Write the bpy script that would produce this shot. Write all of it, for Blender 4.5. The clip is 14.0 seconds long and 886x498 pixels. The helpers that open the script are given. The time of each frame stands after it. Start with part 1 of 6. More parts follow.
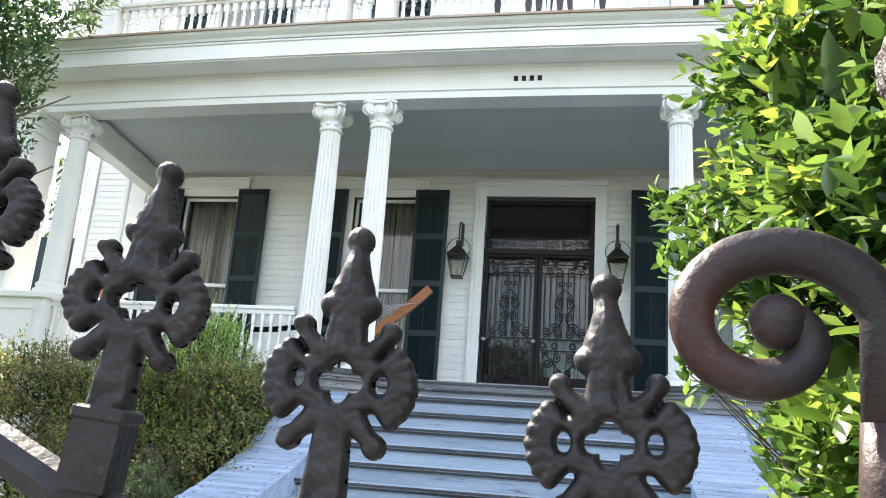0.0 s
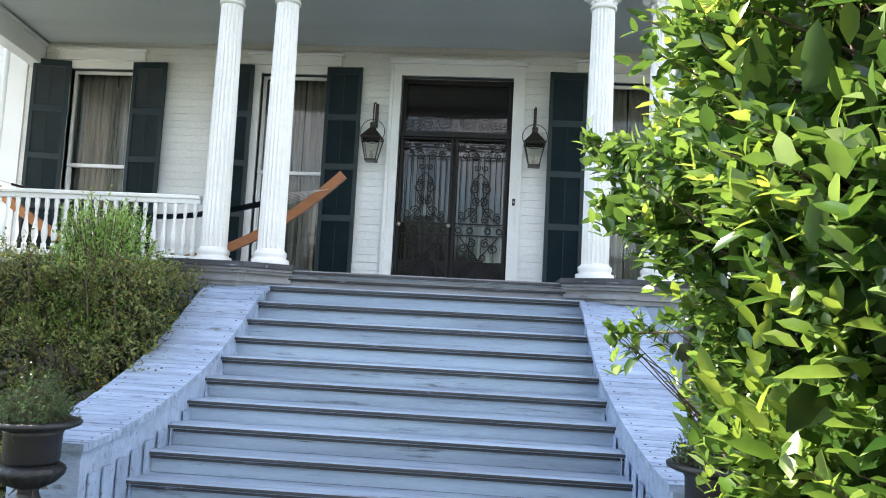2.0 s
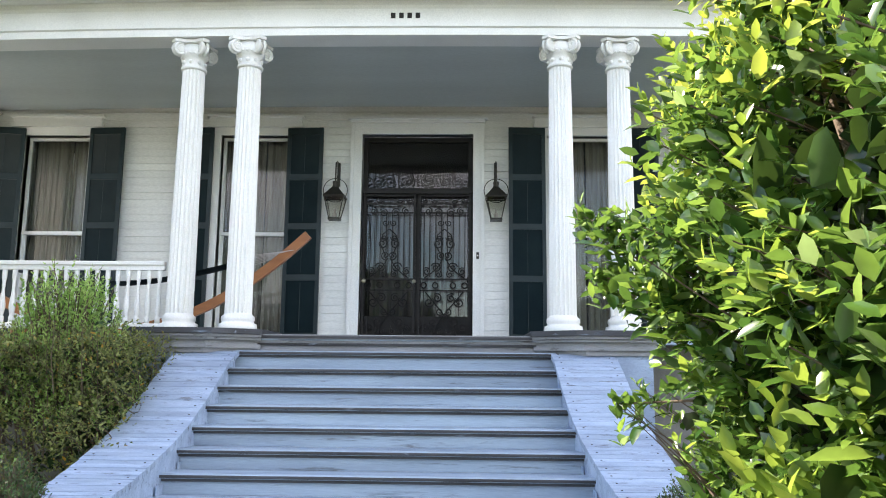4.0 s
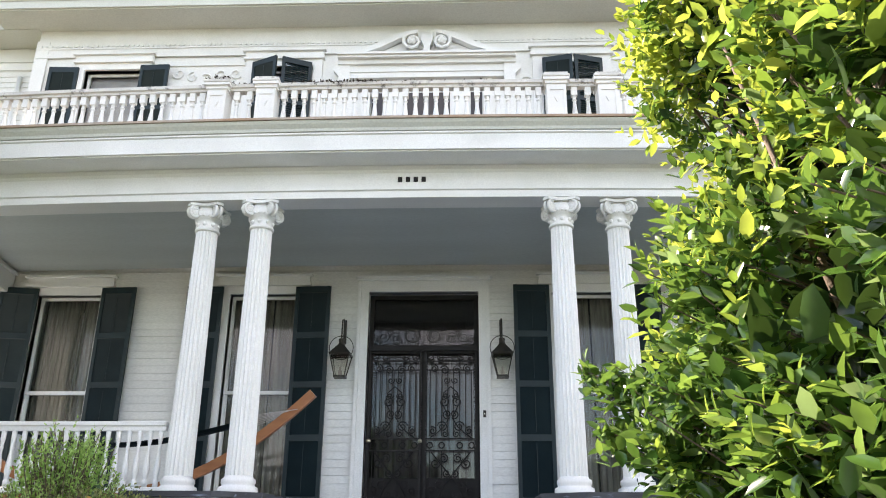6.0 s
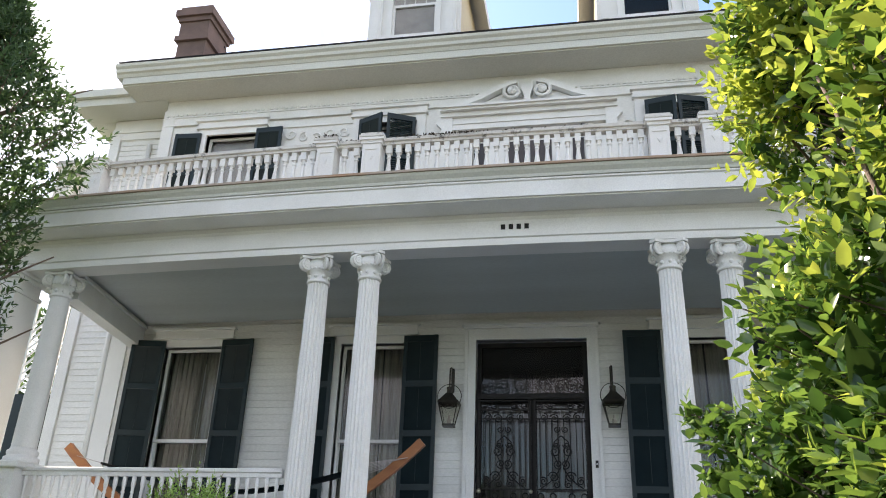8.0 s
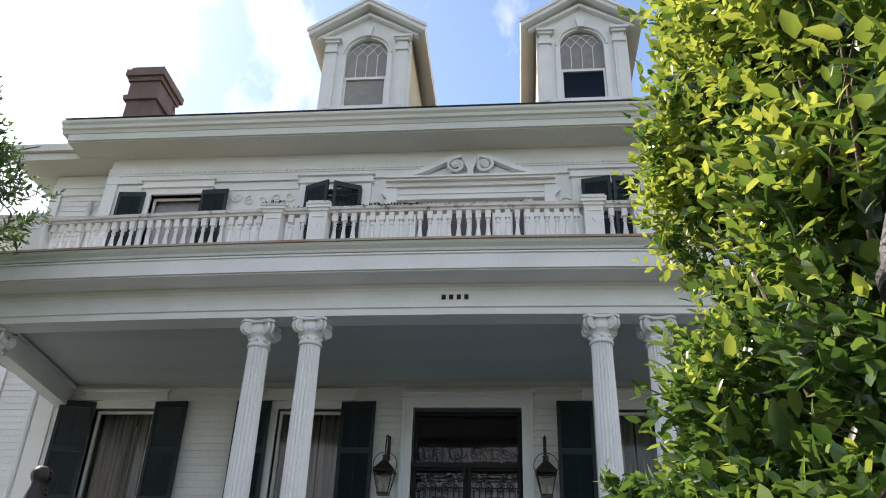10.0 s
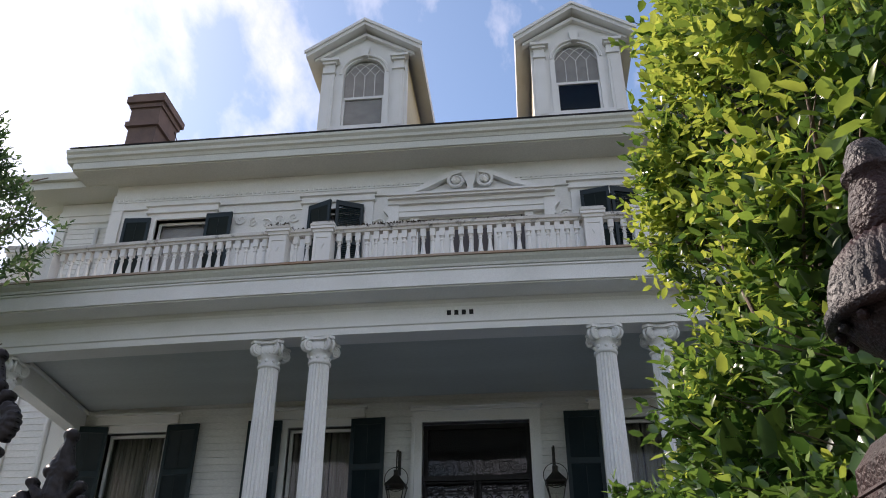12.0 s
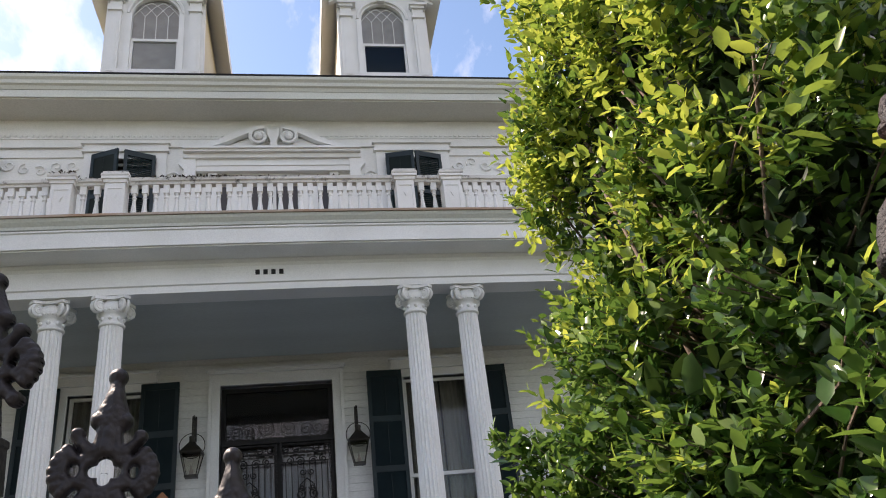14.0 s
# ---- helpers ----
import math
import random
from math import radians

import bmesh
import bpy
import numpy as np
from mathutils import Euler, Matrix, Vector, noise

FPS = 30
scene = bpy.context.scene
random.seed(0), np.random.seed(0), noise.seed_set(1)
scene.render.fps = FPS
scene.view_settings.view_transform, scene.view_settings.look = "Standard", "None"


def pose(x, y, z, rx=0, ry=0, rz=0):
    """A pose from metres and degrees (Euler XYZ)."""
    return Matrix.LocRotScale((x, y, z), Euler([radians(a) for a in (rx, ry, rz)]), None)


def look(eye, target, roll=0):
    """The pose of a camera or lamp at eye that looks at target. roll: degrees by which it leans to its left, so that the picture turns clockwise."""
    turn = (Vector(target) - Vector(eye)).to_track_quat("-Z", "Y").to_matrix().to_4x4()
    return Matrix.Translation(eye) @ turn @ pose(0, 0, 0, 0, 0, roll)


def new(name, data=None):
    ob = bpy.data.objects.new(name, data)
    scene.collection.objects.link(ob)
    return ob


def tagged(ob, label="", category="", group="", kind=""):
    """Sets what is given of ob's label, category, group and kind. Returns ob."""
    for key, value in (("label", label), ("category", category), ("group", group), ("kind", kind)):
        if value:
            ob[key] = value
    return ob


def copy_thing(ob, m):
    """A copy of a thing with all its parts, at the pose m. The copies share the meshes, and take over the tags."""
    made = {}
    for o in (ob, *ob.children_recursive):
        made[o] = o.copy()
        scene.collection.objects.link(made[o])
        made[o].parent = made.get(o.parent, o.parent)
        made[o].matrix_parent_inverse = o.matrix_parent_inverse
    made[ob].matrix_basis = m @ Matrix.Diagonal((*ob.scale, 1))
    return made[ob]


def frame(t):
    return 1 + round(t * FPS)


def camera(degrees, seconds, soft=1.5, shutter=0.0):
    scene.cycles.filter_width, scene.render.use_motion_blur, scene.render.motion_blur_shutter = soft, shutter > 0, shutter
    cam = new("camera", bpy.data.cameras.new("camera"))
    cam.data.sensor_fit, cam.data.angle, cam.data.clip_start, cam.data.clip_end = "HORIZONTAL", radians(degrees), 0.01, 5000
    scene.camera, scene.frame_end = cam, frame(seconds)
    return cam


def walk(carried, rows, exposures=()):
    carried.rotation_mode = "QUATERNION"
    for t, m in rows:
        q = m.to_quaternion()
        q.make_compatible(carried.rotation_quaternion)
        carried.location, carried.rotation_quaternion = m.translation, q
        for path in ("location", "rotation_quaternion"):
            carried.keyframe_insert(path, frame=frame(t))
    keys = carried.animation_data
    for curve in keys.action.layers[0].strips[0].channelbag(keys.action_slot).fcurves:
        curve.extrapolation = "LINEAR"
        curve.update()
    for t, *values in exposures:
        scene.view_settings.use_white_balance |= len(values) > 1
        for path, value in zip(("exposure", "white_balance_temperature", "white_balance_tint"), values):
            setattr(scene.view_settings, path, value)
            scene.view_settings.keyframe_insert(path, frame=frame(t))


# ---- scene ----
cam = camera(59.3, 14.0, soft=1.0)
PATH = [
    (0, (0.037, -0.33, 1.704), (-0.355, 1.566, 2.204), 4.1),
    (0.5, (-0.014, -0.214, 1.855), (-0.386, 1.726, 2.17), 5.7),
    (1, (-0.025, -0.183, 1.974), (-0.334, 1.779, 2.21), 5.9),
    (1.5, (-0.019, -0.159, 1.997), (-0.258, 1.815, 2.205), 4.5),
    (2, (-0.012, -0.156, 1.995), (-0.176, 1.83, 2.173), 3.0),
    (2.2, (-0.015, -0.174, 1.986), (-0.147, 1.815, 2.157), 2.6),
    (4.3, (-0.152, -0.226, 2.074), (-0.196, 1.74, 2.44), 0.3),
    (4.5, (-0.152, -0.231, 2.073), (-0.185, 1.726, 2.486), 0.1),
    (5, (-0.152, -0.255, 2.065), (-0.156, 1.666, 2.623), 0.0),
    (5.5, (-0.149, -0.27, 2.063), (-0.172, 1.61, 2.744), 0.0),
    (6, (-0.144, -0.272, 2.057), (-0.213, 1.602, 2.752), 0.3),
    (6.5, (-0.144, -0.28, 2.038), (-0.26, 1.599, 2.713), 1.0),
    (7, (-0.123, -0.295, 2.027), (-0.377, 1.56, 2.73), 2.0),
    (7.2, (-0.115, -0.298, 2.027), (-0.436, 1.536, 2.758), 2.5),
    (9.3, (-0.091, -0.404, 1.994), (-0.422, 1.369, 2.858), 1.6),
    (9.5, (-0.091, -0.452, 1.986), (-0.374, 1.32, 2.869), 1.3),
    (10, (-0.086, -0.571, 1.951), (-0.269, 1.174, 2.912), 1.9),
    (10.5, (-0.061, -0.655, 1.948), (-0.237, 1.038, 2.998), 0.8),
    (11, (-0.042, -0.693, 1.933), (-0.303, 0.98, 2.997), 3.6),
    (11.5, (-0.034, -0.736, 1.916), (-0.347, 0.924, 2.988), 3.4),
    (12, (-0.096, -0.752, 1.921), (-0.281, 0.978, 2.908), -0.0),
    (12.5, (-0.178, -0.765, 1.923), (-0.14, 1.014, 2.836), -3.1),
    (13, (-0.243, -0.783, 1.911), (-0.071, 1.023, 2.753), -2.9),
    (13.5, (-0.329, -0.732, 1.909), (-0.025, 1.042, 2.781), -5.2),
    (14, (-0.479, -0.659, 1.93), (-0.113, 1.101, 2.806), -6.8),
]
EXPOSURES = [(0, 2.02, 7000, 14), (1.0, 1.98, 7000, 14), (2.2, 2.00, 7000, 15), (4.5, 2.00, 7200, 18), (5.5, 1.88, 7300, 20), (7.0, 1.50, 7200, 19), (9.5, 0.76, 7000, 19), (11.0, 0.52, 6800, 20), (12.0, 0.26, 6800, 22), (12.5, 0.24, 7000, 23), (13.5, 0.58, 7200, 24), (14.0, 0.76, 7200, 24)]
walk(cam, [(t, look(eye, target, roll)) for t, eye, target, roll in PATH], EXPOSURES)

# ---- light ----
SUN_AZIMUTH, SUN_ELEVATION = radians(-53), radians(44)   # azimuth from +y towards +x
world = bpy.data.worlds.new("world")
scene.world = world
world.use_nodes = True
wn, wl = world.node_tree.nodes, world.node_tree.links
wn.clear()
w_out, w_bg = wn.new("ShaderNodeOutputWorld"), wn.new("ShaderNodeBackground")
sky = wn.new("ShaderNodeTexSky")
sky.sky_type, sky.sun_disc = "NISHITA", False
sky.sun_elevation, sky.sun_rotation = SUN_ELEVATION, SUN_AZIMUTH
sky.air_density, sky.dust_density, sky.ozone_density = 1.0, 0.5, 0.3
w_co, w_map, w_noise, w_ramp, w_mix = wn.new("ShaderNodeTexCoord"), wn.new("ShaderNodeMapping"), wn.new("ShaderNodeTexNoise"), wn.new("ShaderNodeValToRGB"), wn.new("ShaderNodeMixRGB")
w_map.inputs["Scale"].default_value = (2.6, 1.1, 2.2)
w_map.inputs["Rotation"].default_value = (0.3, 0.5, 0.7)
w_noise.inputs["Scale"].default_value, w_noise.inputs["Detail"].default_value, w_noise.inputs["Roughness"].default_value = 1.7, 8, 0.58
w_ramp.color_ramp.elements[0].position, w_ramp.color_ramp.elements[1].position = 0.45, 0.84
w_mix.inputs["Color2"].default_value = (13.0, 12.2, 11.5, 1)
wl.new(w_co.outputs["Generated"], w_map.inputs["Vector"])
wl.new(w_map.outputs[0], w_noise.inputs["Vector"])
wl.new(w_noise.outputs[0], w_ramp.inputs[0])
wl.new(w_ramp.outputs[0], w_mix.inputs[0])
w_tint = wn.new("ShaderNodeMixRGB")
w_tint.blend_type, w_tint.inputs[0].default_value, w_tint.inputs["Color2"].default_value = "MULTIPLY", 1.0, (0.86, 1.0, 1.04, 1)
wl.new(sky.outputs[0], w_tint.inputs["Color1"])
wl.new(w_tint.outputs[0], w_mix.inputs["Color1"])
wl.new(w_mix.outputs[0], w_bg.inputs[0])
wl.new(w_bg.outputs[0], w_out.inputs[0])
w_bg.inputs[1].default_value = 0.15
sun = new("sun", bpy.data.lights.new("sun", "SUN"))
sun.data.energy, sun.data.angle, sun.data.color = 5.0, radians(0.6), (1.0, 0.94, 0.82)
s_dir = Vector((math.sin(SUN_AZIMUTH) * math.cos(SUN_ELEVATION), math.cos(SUN_AZIMUTH) * math.cos(SUN_ELEVATION), math.sin(SUN_ELEVATION)))
sun.rotation_euler = s_dir.to_track_quat("Z", "Y").to_euler()


# ---- materials ----
def material(name, colour, rough=0.6, metal=0.0, second=None, scale=6.0, fine=60.0, spots=0.35, bump=0.15, spread=0.0, stretch=(1, 1, 1), dirt=None, dirt_at=0.62, spec=0.5):
    """Two colours mixed by a coarse noise, a fine grain, optional dirt patches, and relief."""
    m = bpy.data.materials.new(name)
    m.use_nodes = True
    n, l = m.node_tree.nodes, m.node_tree.links
    b = n["Principled BSDF"]
    co, mp = n.new("ShaderNodeTexCoord"), n.new("ShaderNodeMapping")
    geo = n.new("ShaderNodeNewGeometry")
    mp.inputs["Scale"].default_value = stretch
    l.new(geo.outputs["Position"], mp.inputs["Vector"])
    big, small = n.new("ShaderNodeTexNoise"), n.new("ShaderNodeTexNoise")
    big.inputs["Scale"].default_value, big.inputs["Detail"].default_value = scale, 5
    small.inputs["Scale"].default_value, small.inputs["Detail"].default_value = fine, 4
    for t in (big, small):
        l.new(mp.outputs[0], t.inputs["Vector"])
    second = second or tuple(c * 0.78 for c in colour)
    mix = n.new("ShaderNodeMixRGB")
    mix.inputs[1].default_value, mix.inputs[2].default_value = (*colour, 1), (*second, 1)
    ramp = n.new("ShaderNodeValToRGB")
    ramp.color_ramp.elements[0].position, ramp.color_ramp.elements[1].position = 0.5 - spots * 0.5, 0.5 + spots * 0.8
    l.new(big.outputs[0], ramp.inputs[0])
    l.new(ramp.outputs[0], mix.inputs[0])
    last = mix
    grain = n.new("ShaderNodeMixRGB")
    grain.blend_type = "MULTIPLY"
    grain.inputs[0].default_value = 0.35
    gr = n.new("ShaderNodeValToRGB")
    gr.color_ramp.elements[0].position, gr.color_ramp.elements[1].position = 0.25, 0.65
    gr.color_ramp.elements[0].color = (0.6, 0.6, 0.6, 1)
    l.new(small.outputs[0], gr.inputs[0])
    l.new(last.outputs[0], grain.inputs[1])
    l.new(gr.outputs[0], grain.inputs[2])
    last = grain
    if dirt:
        dn, dr, dm = n.new("ShaderNodeTexNoise"), n.new("ShaderNodeValToRGB"), n.new("ShaderNodeMixRGB")
        dn.inputs["Scale"].default_value, dn.inputs["Detail"].default_value, dn.inputs["Roughness"].default_value = scale * 2.3, 9, 0.7
        dr.color_ramp.elements[0].position, dr.color_ramp.elements[1].position = dirt_at, dirt_at + 0.12
        l.new(mp.outputs[0], dn.inputs["Vector"])
        l.new(dn.outputs[0], dr.inputs[0])
        l.new(dr.outputs[0], dm.inputs[0])
        l.new(last.outputs[0], dm.inputs[1])
        dm.inputs[2].default_value = (*dirt, 1)
        last = dm
    if spread:
        oi, hs, mt = n.new("ShaderNodeObjectInfo"), n.new("ShaderNodeHueSaturation"), n.new("ShaderNodeMapRange")
        mt.inputs["To Min"].default_value, mt.inputs["To Max"].default_value = 1 - spread, 1 + spread
        l.new(oi.outputs["Random"], mt.inputs["Value"])
        l.new(mt.outputs[0], hs.inputs["Value"])
        l.new(last.outputs[0], hs.inputs["Color"])
        last = hs
    l.new(last.outputs[0], b.inputs["Base Color"])
    b.inputs["Roughness"].default_value, b.inputs["Metallic"].default_value = rough, metal
    b.inputs["Specular IOR Level"].default_value = spec
    if bump:
        bp = n.new("ShaderNodeBump")
        bp.inputs["Strength"].default_value, bp.inputs["Distance"].default_value = bump, 0.01
        l.new(small.outputs[0], bp.inputs["Height"])
        l.new(bp.outputs[0], b.inputs["Normal"])
    return m


def leaf_material(name, dark, light, glow=0.4, rough=0.35, yellow=0.02, pale=None):
    """Leaves: each island has its own green, some light comes through."""
    m = bpy.data.materials.new(name)
    m.use_nodes = True
    n, l = m.node_tree.nodes, m.node_tree.links
    b, out = n["Principled BSDF"], n["Material Output"]
    geo, ramp = n.new("ShaderNodeNewGeometry"), n.new("ShaderNodeValToRGB")
    e = ramp.color_ramp.elements
    e[0].color, e[1].color, e[1].position = (*dark, 1), (*light, 1), 0.97 - yellow
    if yellow:
        x = e.new(0.995)
        x.color = (0.45, 0.28, 0.03, 1)
    if pale:
        for at, c in ((0.55, [0.6 * a + 0.4 * q for a, q in zip(dark, light)]), (0.90, light), (0.93, pale)):
            e.new(at).color = (*c, 1)
        e[len(e) - 1].color = (*pale, 1)
    noi, mul = n.new("ShaderNodeTexNoise"), n.new("ShaderNodeMixRGB")
    noi.inputs["Scale"].default_value = 45
    mul.blend_type, mul.inputs[0].default_value = "MULTIPLY", 0.35
    l.new(geo.outputs["Random Per Island"], ramp.inputs[0])
    l.new(geo.outputs["Position"], noi.inputs["Vector"])
    l.new(ramp.outputs[0], mul.inputs[1])
    l.new(noi.outputs[0], mul.inputs[2])
    l.new(mul.outputs[0], b.inputs["Base Color"])
    b.inputs["Roughness"].default_value = rough
    tr, hs, mix = n.new("ShaderNodeBsdfTranslucent"), n.new("ShaderNodeHueSaturation"), n.new("ShaderNodeMixShader")
    hs.inputs["Hue"].default_value, hs.inputs["Value"].default_value, hs.inputs["Saturation"].default_value = 0.476, 1.8, 1.0
    l.new(mul.outputs[0], hs.inputs["Color"])
    l.new(hs.outputs[0], tr.inputs["Color"])
    mix.inputs[0].default_value = glow
    l.new(b.outputs[0], mix.inputs[1])
    l.new(tr.outputs[0], mix.inputs[2])
    l.new(mix.outputs[0], out.inputs[0])
    return m


def glass_material(name, tint=(0.9, 0.95, 0.95), ior=1.5):
    m = bpy.data.materials.new(name)
    m.use_nodes = True
    n, l = m.node_tree.nodes, m.node_tree.links
    out = n["Material Output"]
    n.remove(n["Principled BSDF"])
    tr, gl, fr, mix = n.new("ShaderNodeBsdfTransparent"), n.new("ShaderNodeBsdfGlossy"), n.new("ShaderNodeFresnel"), n.new("ShaderNodeMixShader")
    tr.inputs[0].default_value = (*tint, 1)
    gl.inputs["Roughness"].default_value = 0.02
    fr.inputs[0].default_value = ior
    wav, bp = n.new("ShaderNodeTexNoise"), n.new("ShaderNodeBump")
    wav.inputs["Scale"].default_value = 2.5
    bp.inputs["Strength"].default_value, bp.inputs["Distance"].default_value = 0.12, 0.02
    l.new(wav.outputs[0], bp.inputs["Height"])
    l.new(bp.outputs[0], gl.inputs["Normal"])
    l.new(fr.outputs[0], mix.inputs[0])
    l.new(tr.outputs[0], mix.inputs[1])
    l.new(gl.outputs[0], mix.inputs[2])
    l.new(mix.outputs[0], out.inputs[0])
    return m


WHITE = material("white_paint", (0.80, 0.80, 0.78), 0.5, second=(0.70, 0.70, 0.67), scale=1.6, fine=70, bump=0.08, dirt=(0.45, 0.42, 0.36), dirt_at=0.72)
SIDING = material("siding_paint", (0.78, 0.78, 0.75), 0.55, second=(0.70, 0.70, 0.67), scale=1.2, fine=50, bump=0.08, spread=0.04, stretch=(0.4, 1, 1))
# greyer than WHITE, for eaves and crown mouldings
SOFFIT = material("soffit_grey_white", (0.62, 0.63, 0.57), 0.6, second=(0.54, 0.55, 0.50), scale=0.8, fine=40, bump=0.05)
CEILING = material("porch_ceiling_paint", (0.49, 0.53, 0.51), 0.5, second=(0.42, 0.45, 0.43), scale=0.7, fine=30, bump=0.04, stretch=(0.5, 3, 1))
STEP = material("grey_blue_step_paint", (0.31, 0.40, 0.50), 0.55, second=(0.20, 0.26, 0.34), scale=2.0, fine=45, bump=0.35, spread=0.14, stretch=(0.30, 4.5, 3.5), dirt=(0.06, 0.06, 0.065), dirt_at=0.575)
CHEEK = material("weathered_blue_paint", (0.34, 0.43, 0.57), 0.6, second=(0.22, 0.29, 0.41), scale=5.0, fine=60, bump=0.5, spread=0.12, stretch=(0.45, 2.6, 1.0), dirt=(0.09, 0.10, 0.12), dirt_at=0.565)
SHUTTER = material("shutter_green_black", (0.008, 0.019, 0.023), 0.45, second=(0.014, 0.028, 0.032), scale=4, fine=40, bump=0.1, spec=0.3)
CAPSTONE = material("weathered_grey_cap_paint", (0.27, 0.28, 0.30), 0.6, second=(0.17, 0.17, 0.18), scale=3, fine=45, bump=0.5, stretch=(0.5, 2, 2), dirt=(0.07, 0.065, 0.06), dirt_at=0.58)
OLDCAP = material("mould_stained_white_paint", (0.66, 0.65, 0.61), 0.6, second=(0.50, 0.48, 0.44), scale=3, fine=50, bump=0.3, dirt=(0.09, 0.08, 0.07), dirt_at=0.55)
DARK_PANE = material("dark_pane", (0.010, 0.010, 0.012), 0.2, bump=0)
# near-black in place of the shade in the rooms
DARK = material("unlit_interior", (0.02, 0.02, 0.02), 0.8, bump=0)
IRON = material("black_iron", (0.007, 0.006, 0.006), 0.55, second=(0.012, 0.010, 0.009), scale=8, fine=120, bump=0.2, spec=0.3)
FENCE_IRON = material("weathered_fence_iron", (0.030, 0.027, 0.029), 0.5, second=(0.014, 0.012, 0.013), scale=34, fine=110, bump=0.2, dirt=(0.058, 0.048, 0.045), dirt_at=0.60, spec=0.3)
RUST_IRON = material("rusty_painted_iron", (0.008, 0.007, 0.008), 0.5, second=(0.034, 0.011, 0.009), scale=13, fine=150, spots=0.22, bump=0.8, dirt=(0.036, 0.029, 0.027), dirt_at=0.61, spec=0.35)
SCROLL_IRON = material("flaking_red_iron", (0.024, 0.024, 0.026), 0.5, second=(0.062, 0.028, 0.023), scale=9, fine=160, spots=0.25, bump=0.2, dirt=(0.075, 0.066, 0.060), dirt_at=0.60, spec=0.3)
# worn dark edges, and the painted shade of the strip below each nosing
NOSE = material("worn_shaded_step_edge", (0.055, 0.058, 0.066), 0.7, second=(0.018, 0.017, 0.018), scale=3, fine=60, bump=0.6, stretch=(0.4, 2, 2), dirt=(0.25, 0.31, 0.39), dirt_at=0.60)
WOOD = material("orange_hammock_wood", (0.36, 0.14, 0.045), 0.45, second=(0.26, 0.09, 0.03), scale=3, fine=50, bump=0.15, stretch=(1, 4, 4))
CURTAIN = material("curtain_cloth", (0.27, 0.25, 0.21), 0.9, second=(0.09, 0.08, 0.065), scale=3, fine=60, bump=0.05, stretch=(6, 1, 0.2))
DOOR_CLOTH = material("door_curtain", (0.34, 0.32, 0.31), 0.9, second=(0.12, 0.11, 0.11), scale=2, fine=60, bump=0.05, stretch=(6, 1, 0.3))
CREAM = material("cream_cheek_paint", (0.72, 0.64, 0.44), 0.6, second=(0.62, 0.54, 0.36), scale=1.4, fine=50, bump=0.08)
BLIND = material("pale_blind", (0.47, 0.42, 0.40), 0.8, bump=0.02)
CHIMNEY = material("red_brown_stucco", (0.20, 0.13, 0.11), 0.85, second=(0.12, 0.085, 0.075), scale=2.5, fine=40, bump=0.4)
SLATE = material("slate_roof", (0.09, 0.09, 0.095), 0.7, scale=3, fine=40, bump=0.3)
BRONZE = material("dark_bronze", (0.03, 0.028, 0.025), 0.45, metal=0.6, second=(0.05, 0.045, 0.035), scale=14, fine=90, bump=0.2)
URN = material("black_cast_urn", (0.008, 0.008, 0.009), 0.45, second=(0.016, 0.017, 0.019), scale=10, fine=80, bump=0.35)
SOIL = material("garden_soil", (0.045, 0.032, 0.022), 0.95, scale=3, fine=30, bump=0.8)
LAWN = material("shaded_ground_cover", (0.05, 0.075, 0.03), 0.95, second=(0.07, 0.06, 0.04), scale=1.0, fine=12, bump=0.8)
PAVING = material("front_walk_concrete", (0.19, 0.18, 0.165), 0.85, second=(0.13, 0.125, 0.115), scale=1.5, fine=40, bump=0.4, spread=0.06)
BARK = material("grey_brown_bark", (0.14, 0.10, 0.07), 0.9, scale=12, fine=80, bump=0.6)
RUSTLINE = material("rusty_gutter_metal", (0.42, 0.37, 0.31), 0.6, second=(0.34, 0.20, 0.11), scale=1.1, fine=30, spots=0.3, bump=0.1)
BRASS = material("worn_brass", (0.55, 0.50, 0.38), 0.35, metal=0.8, bump=0)
GLASS = glass_material("window_glass")
DOOR_GLASS = glass_material("door_glass", (0.55, 0.55, 0.55), 1.6)
LAMP_GLASS = glass_material("lantern_glass", (0.9, 0.9, 0.86), 1.4)
LEAF_BUSH = leaf_material("privet_leaf", (0.022, 0.074, 0.014), (0.125, 0.245, 0.042), 0.40, 0.18, 0, pale=(0.15, 0.25, 0.09))
LEAF_SHOOT = leaf_material("shoot_privet_leaf", (0.095, 0.19, 0.025), (0.21, 0.32, 0.055), 0.40, 0.26, 0)
# new growth, with the brightness of the sun put into its colour
LEAF_YOUNG_SUNLIT = leaf_material("young_sunlit_leaf", (0.11, 0.21, 0.03), (0.35, 0.44, 0.07), 0.45, 0.26, 0)
# darker greens put the shade inside bush and hedge into the colour
LEAF_INNER_SHADE = leaf_material("shaded_inner_leaf", (0.010, 0.030, 0.008), (0.036, 0.082, 0.016), 0.2, 0.4, 0)
LEAF_HEDGE = leaf_material("hedge_leaf", (0.065, 0.095, 0.024), (0.29, 0.33, 0.11), 0.4, 0.5, 0.01)
LEAF_LIGHT = leaf_material("young_shrub_leaf", (0.13, 0.29, 0.05), (0.36, 0.54, 0.17), 0.5, 0.4, 0)
LEAF_TREE = leaf_material("tree_leaf", (0.030, 0.075, 0.030), (0.09, 0.17, 0.06), 0.35, 0.5, 0)
LEAF_POT = leaf_material("pot_plant_leaf", (0.03, 0.075, 0.025), (0.10, 0.19, 0.06), 0.3, 0.5, 0)


# ---- building helpers ----
def thing(name, label, category, at=(0, 0, 0), group="", kind=""):
    ob = new(name)
    ob.location = at
    ob.empty_display_size = 0.1
    return tagged(ob, label, category, group, kind)


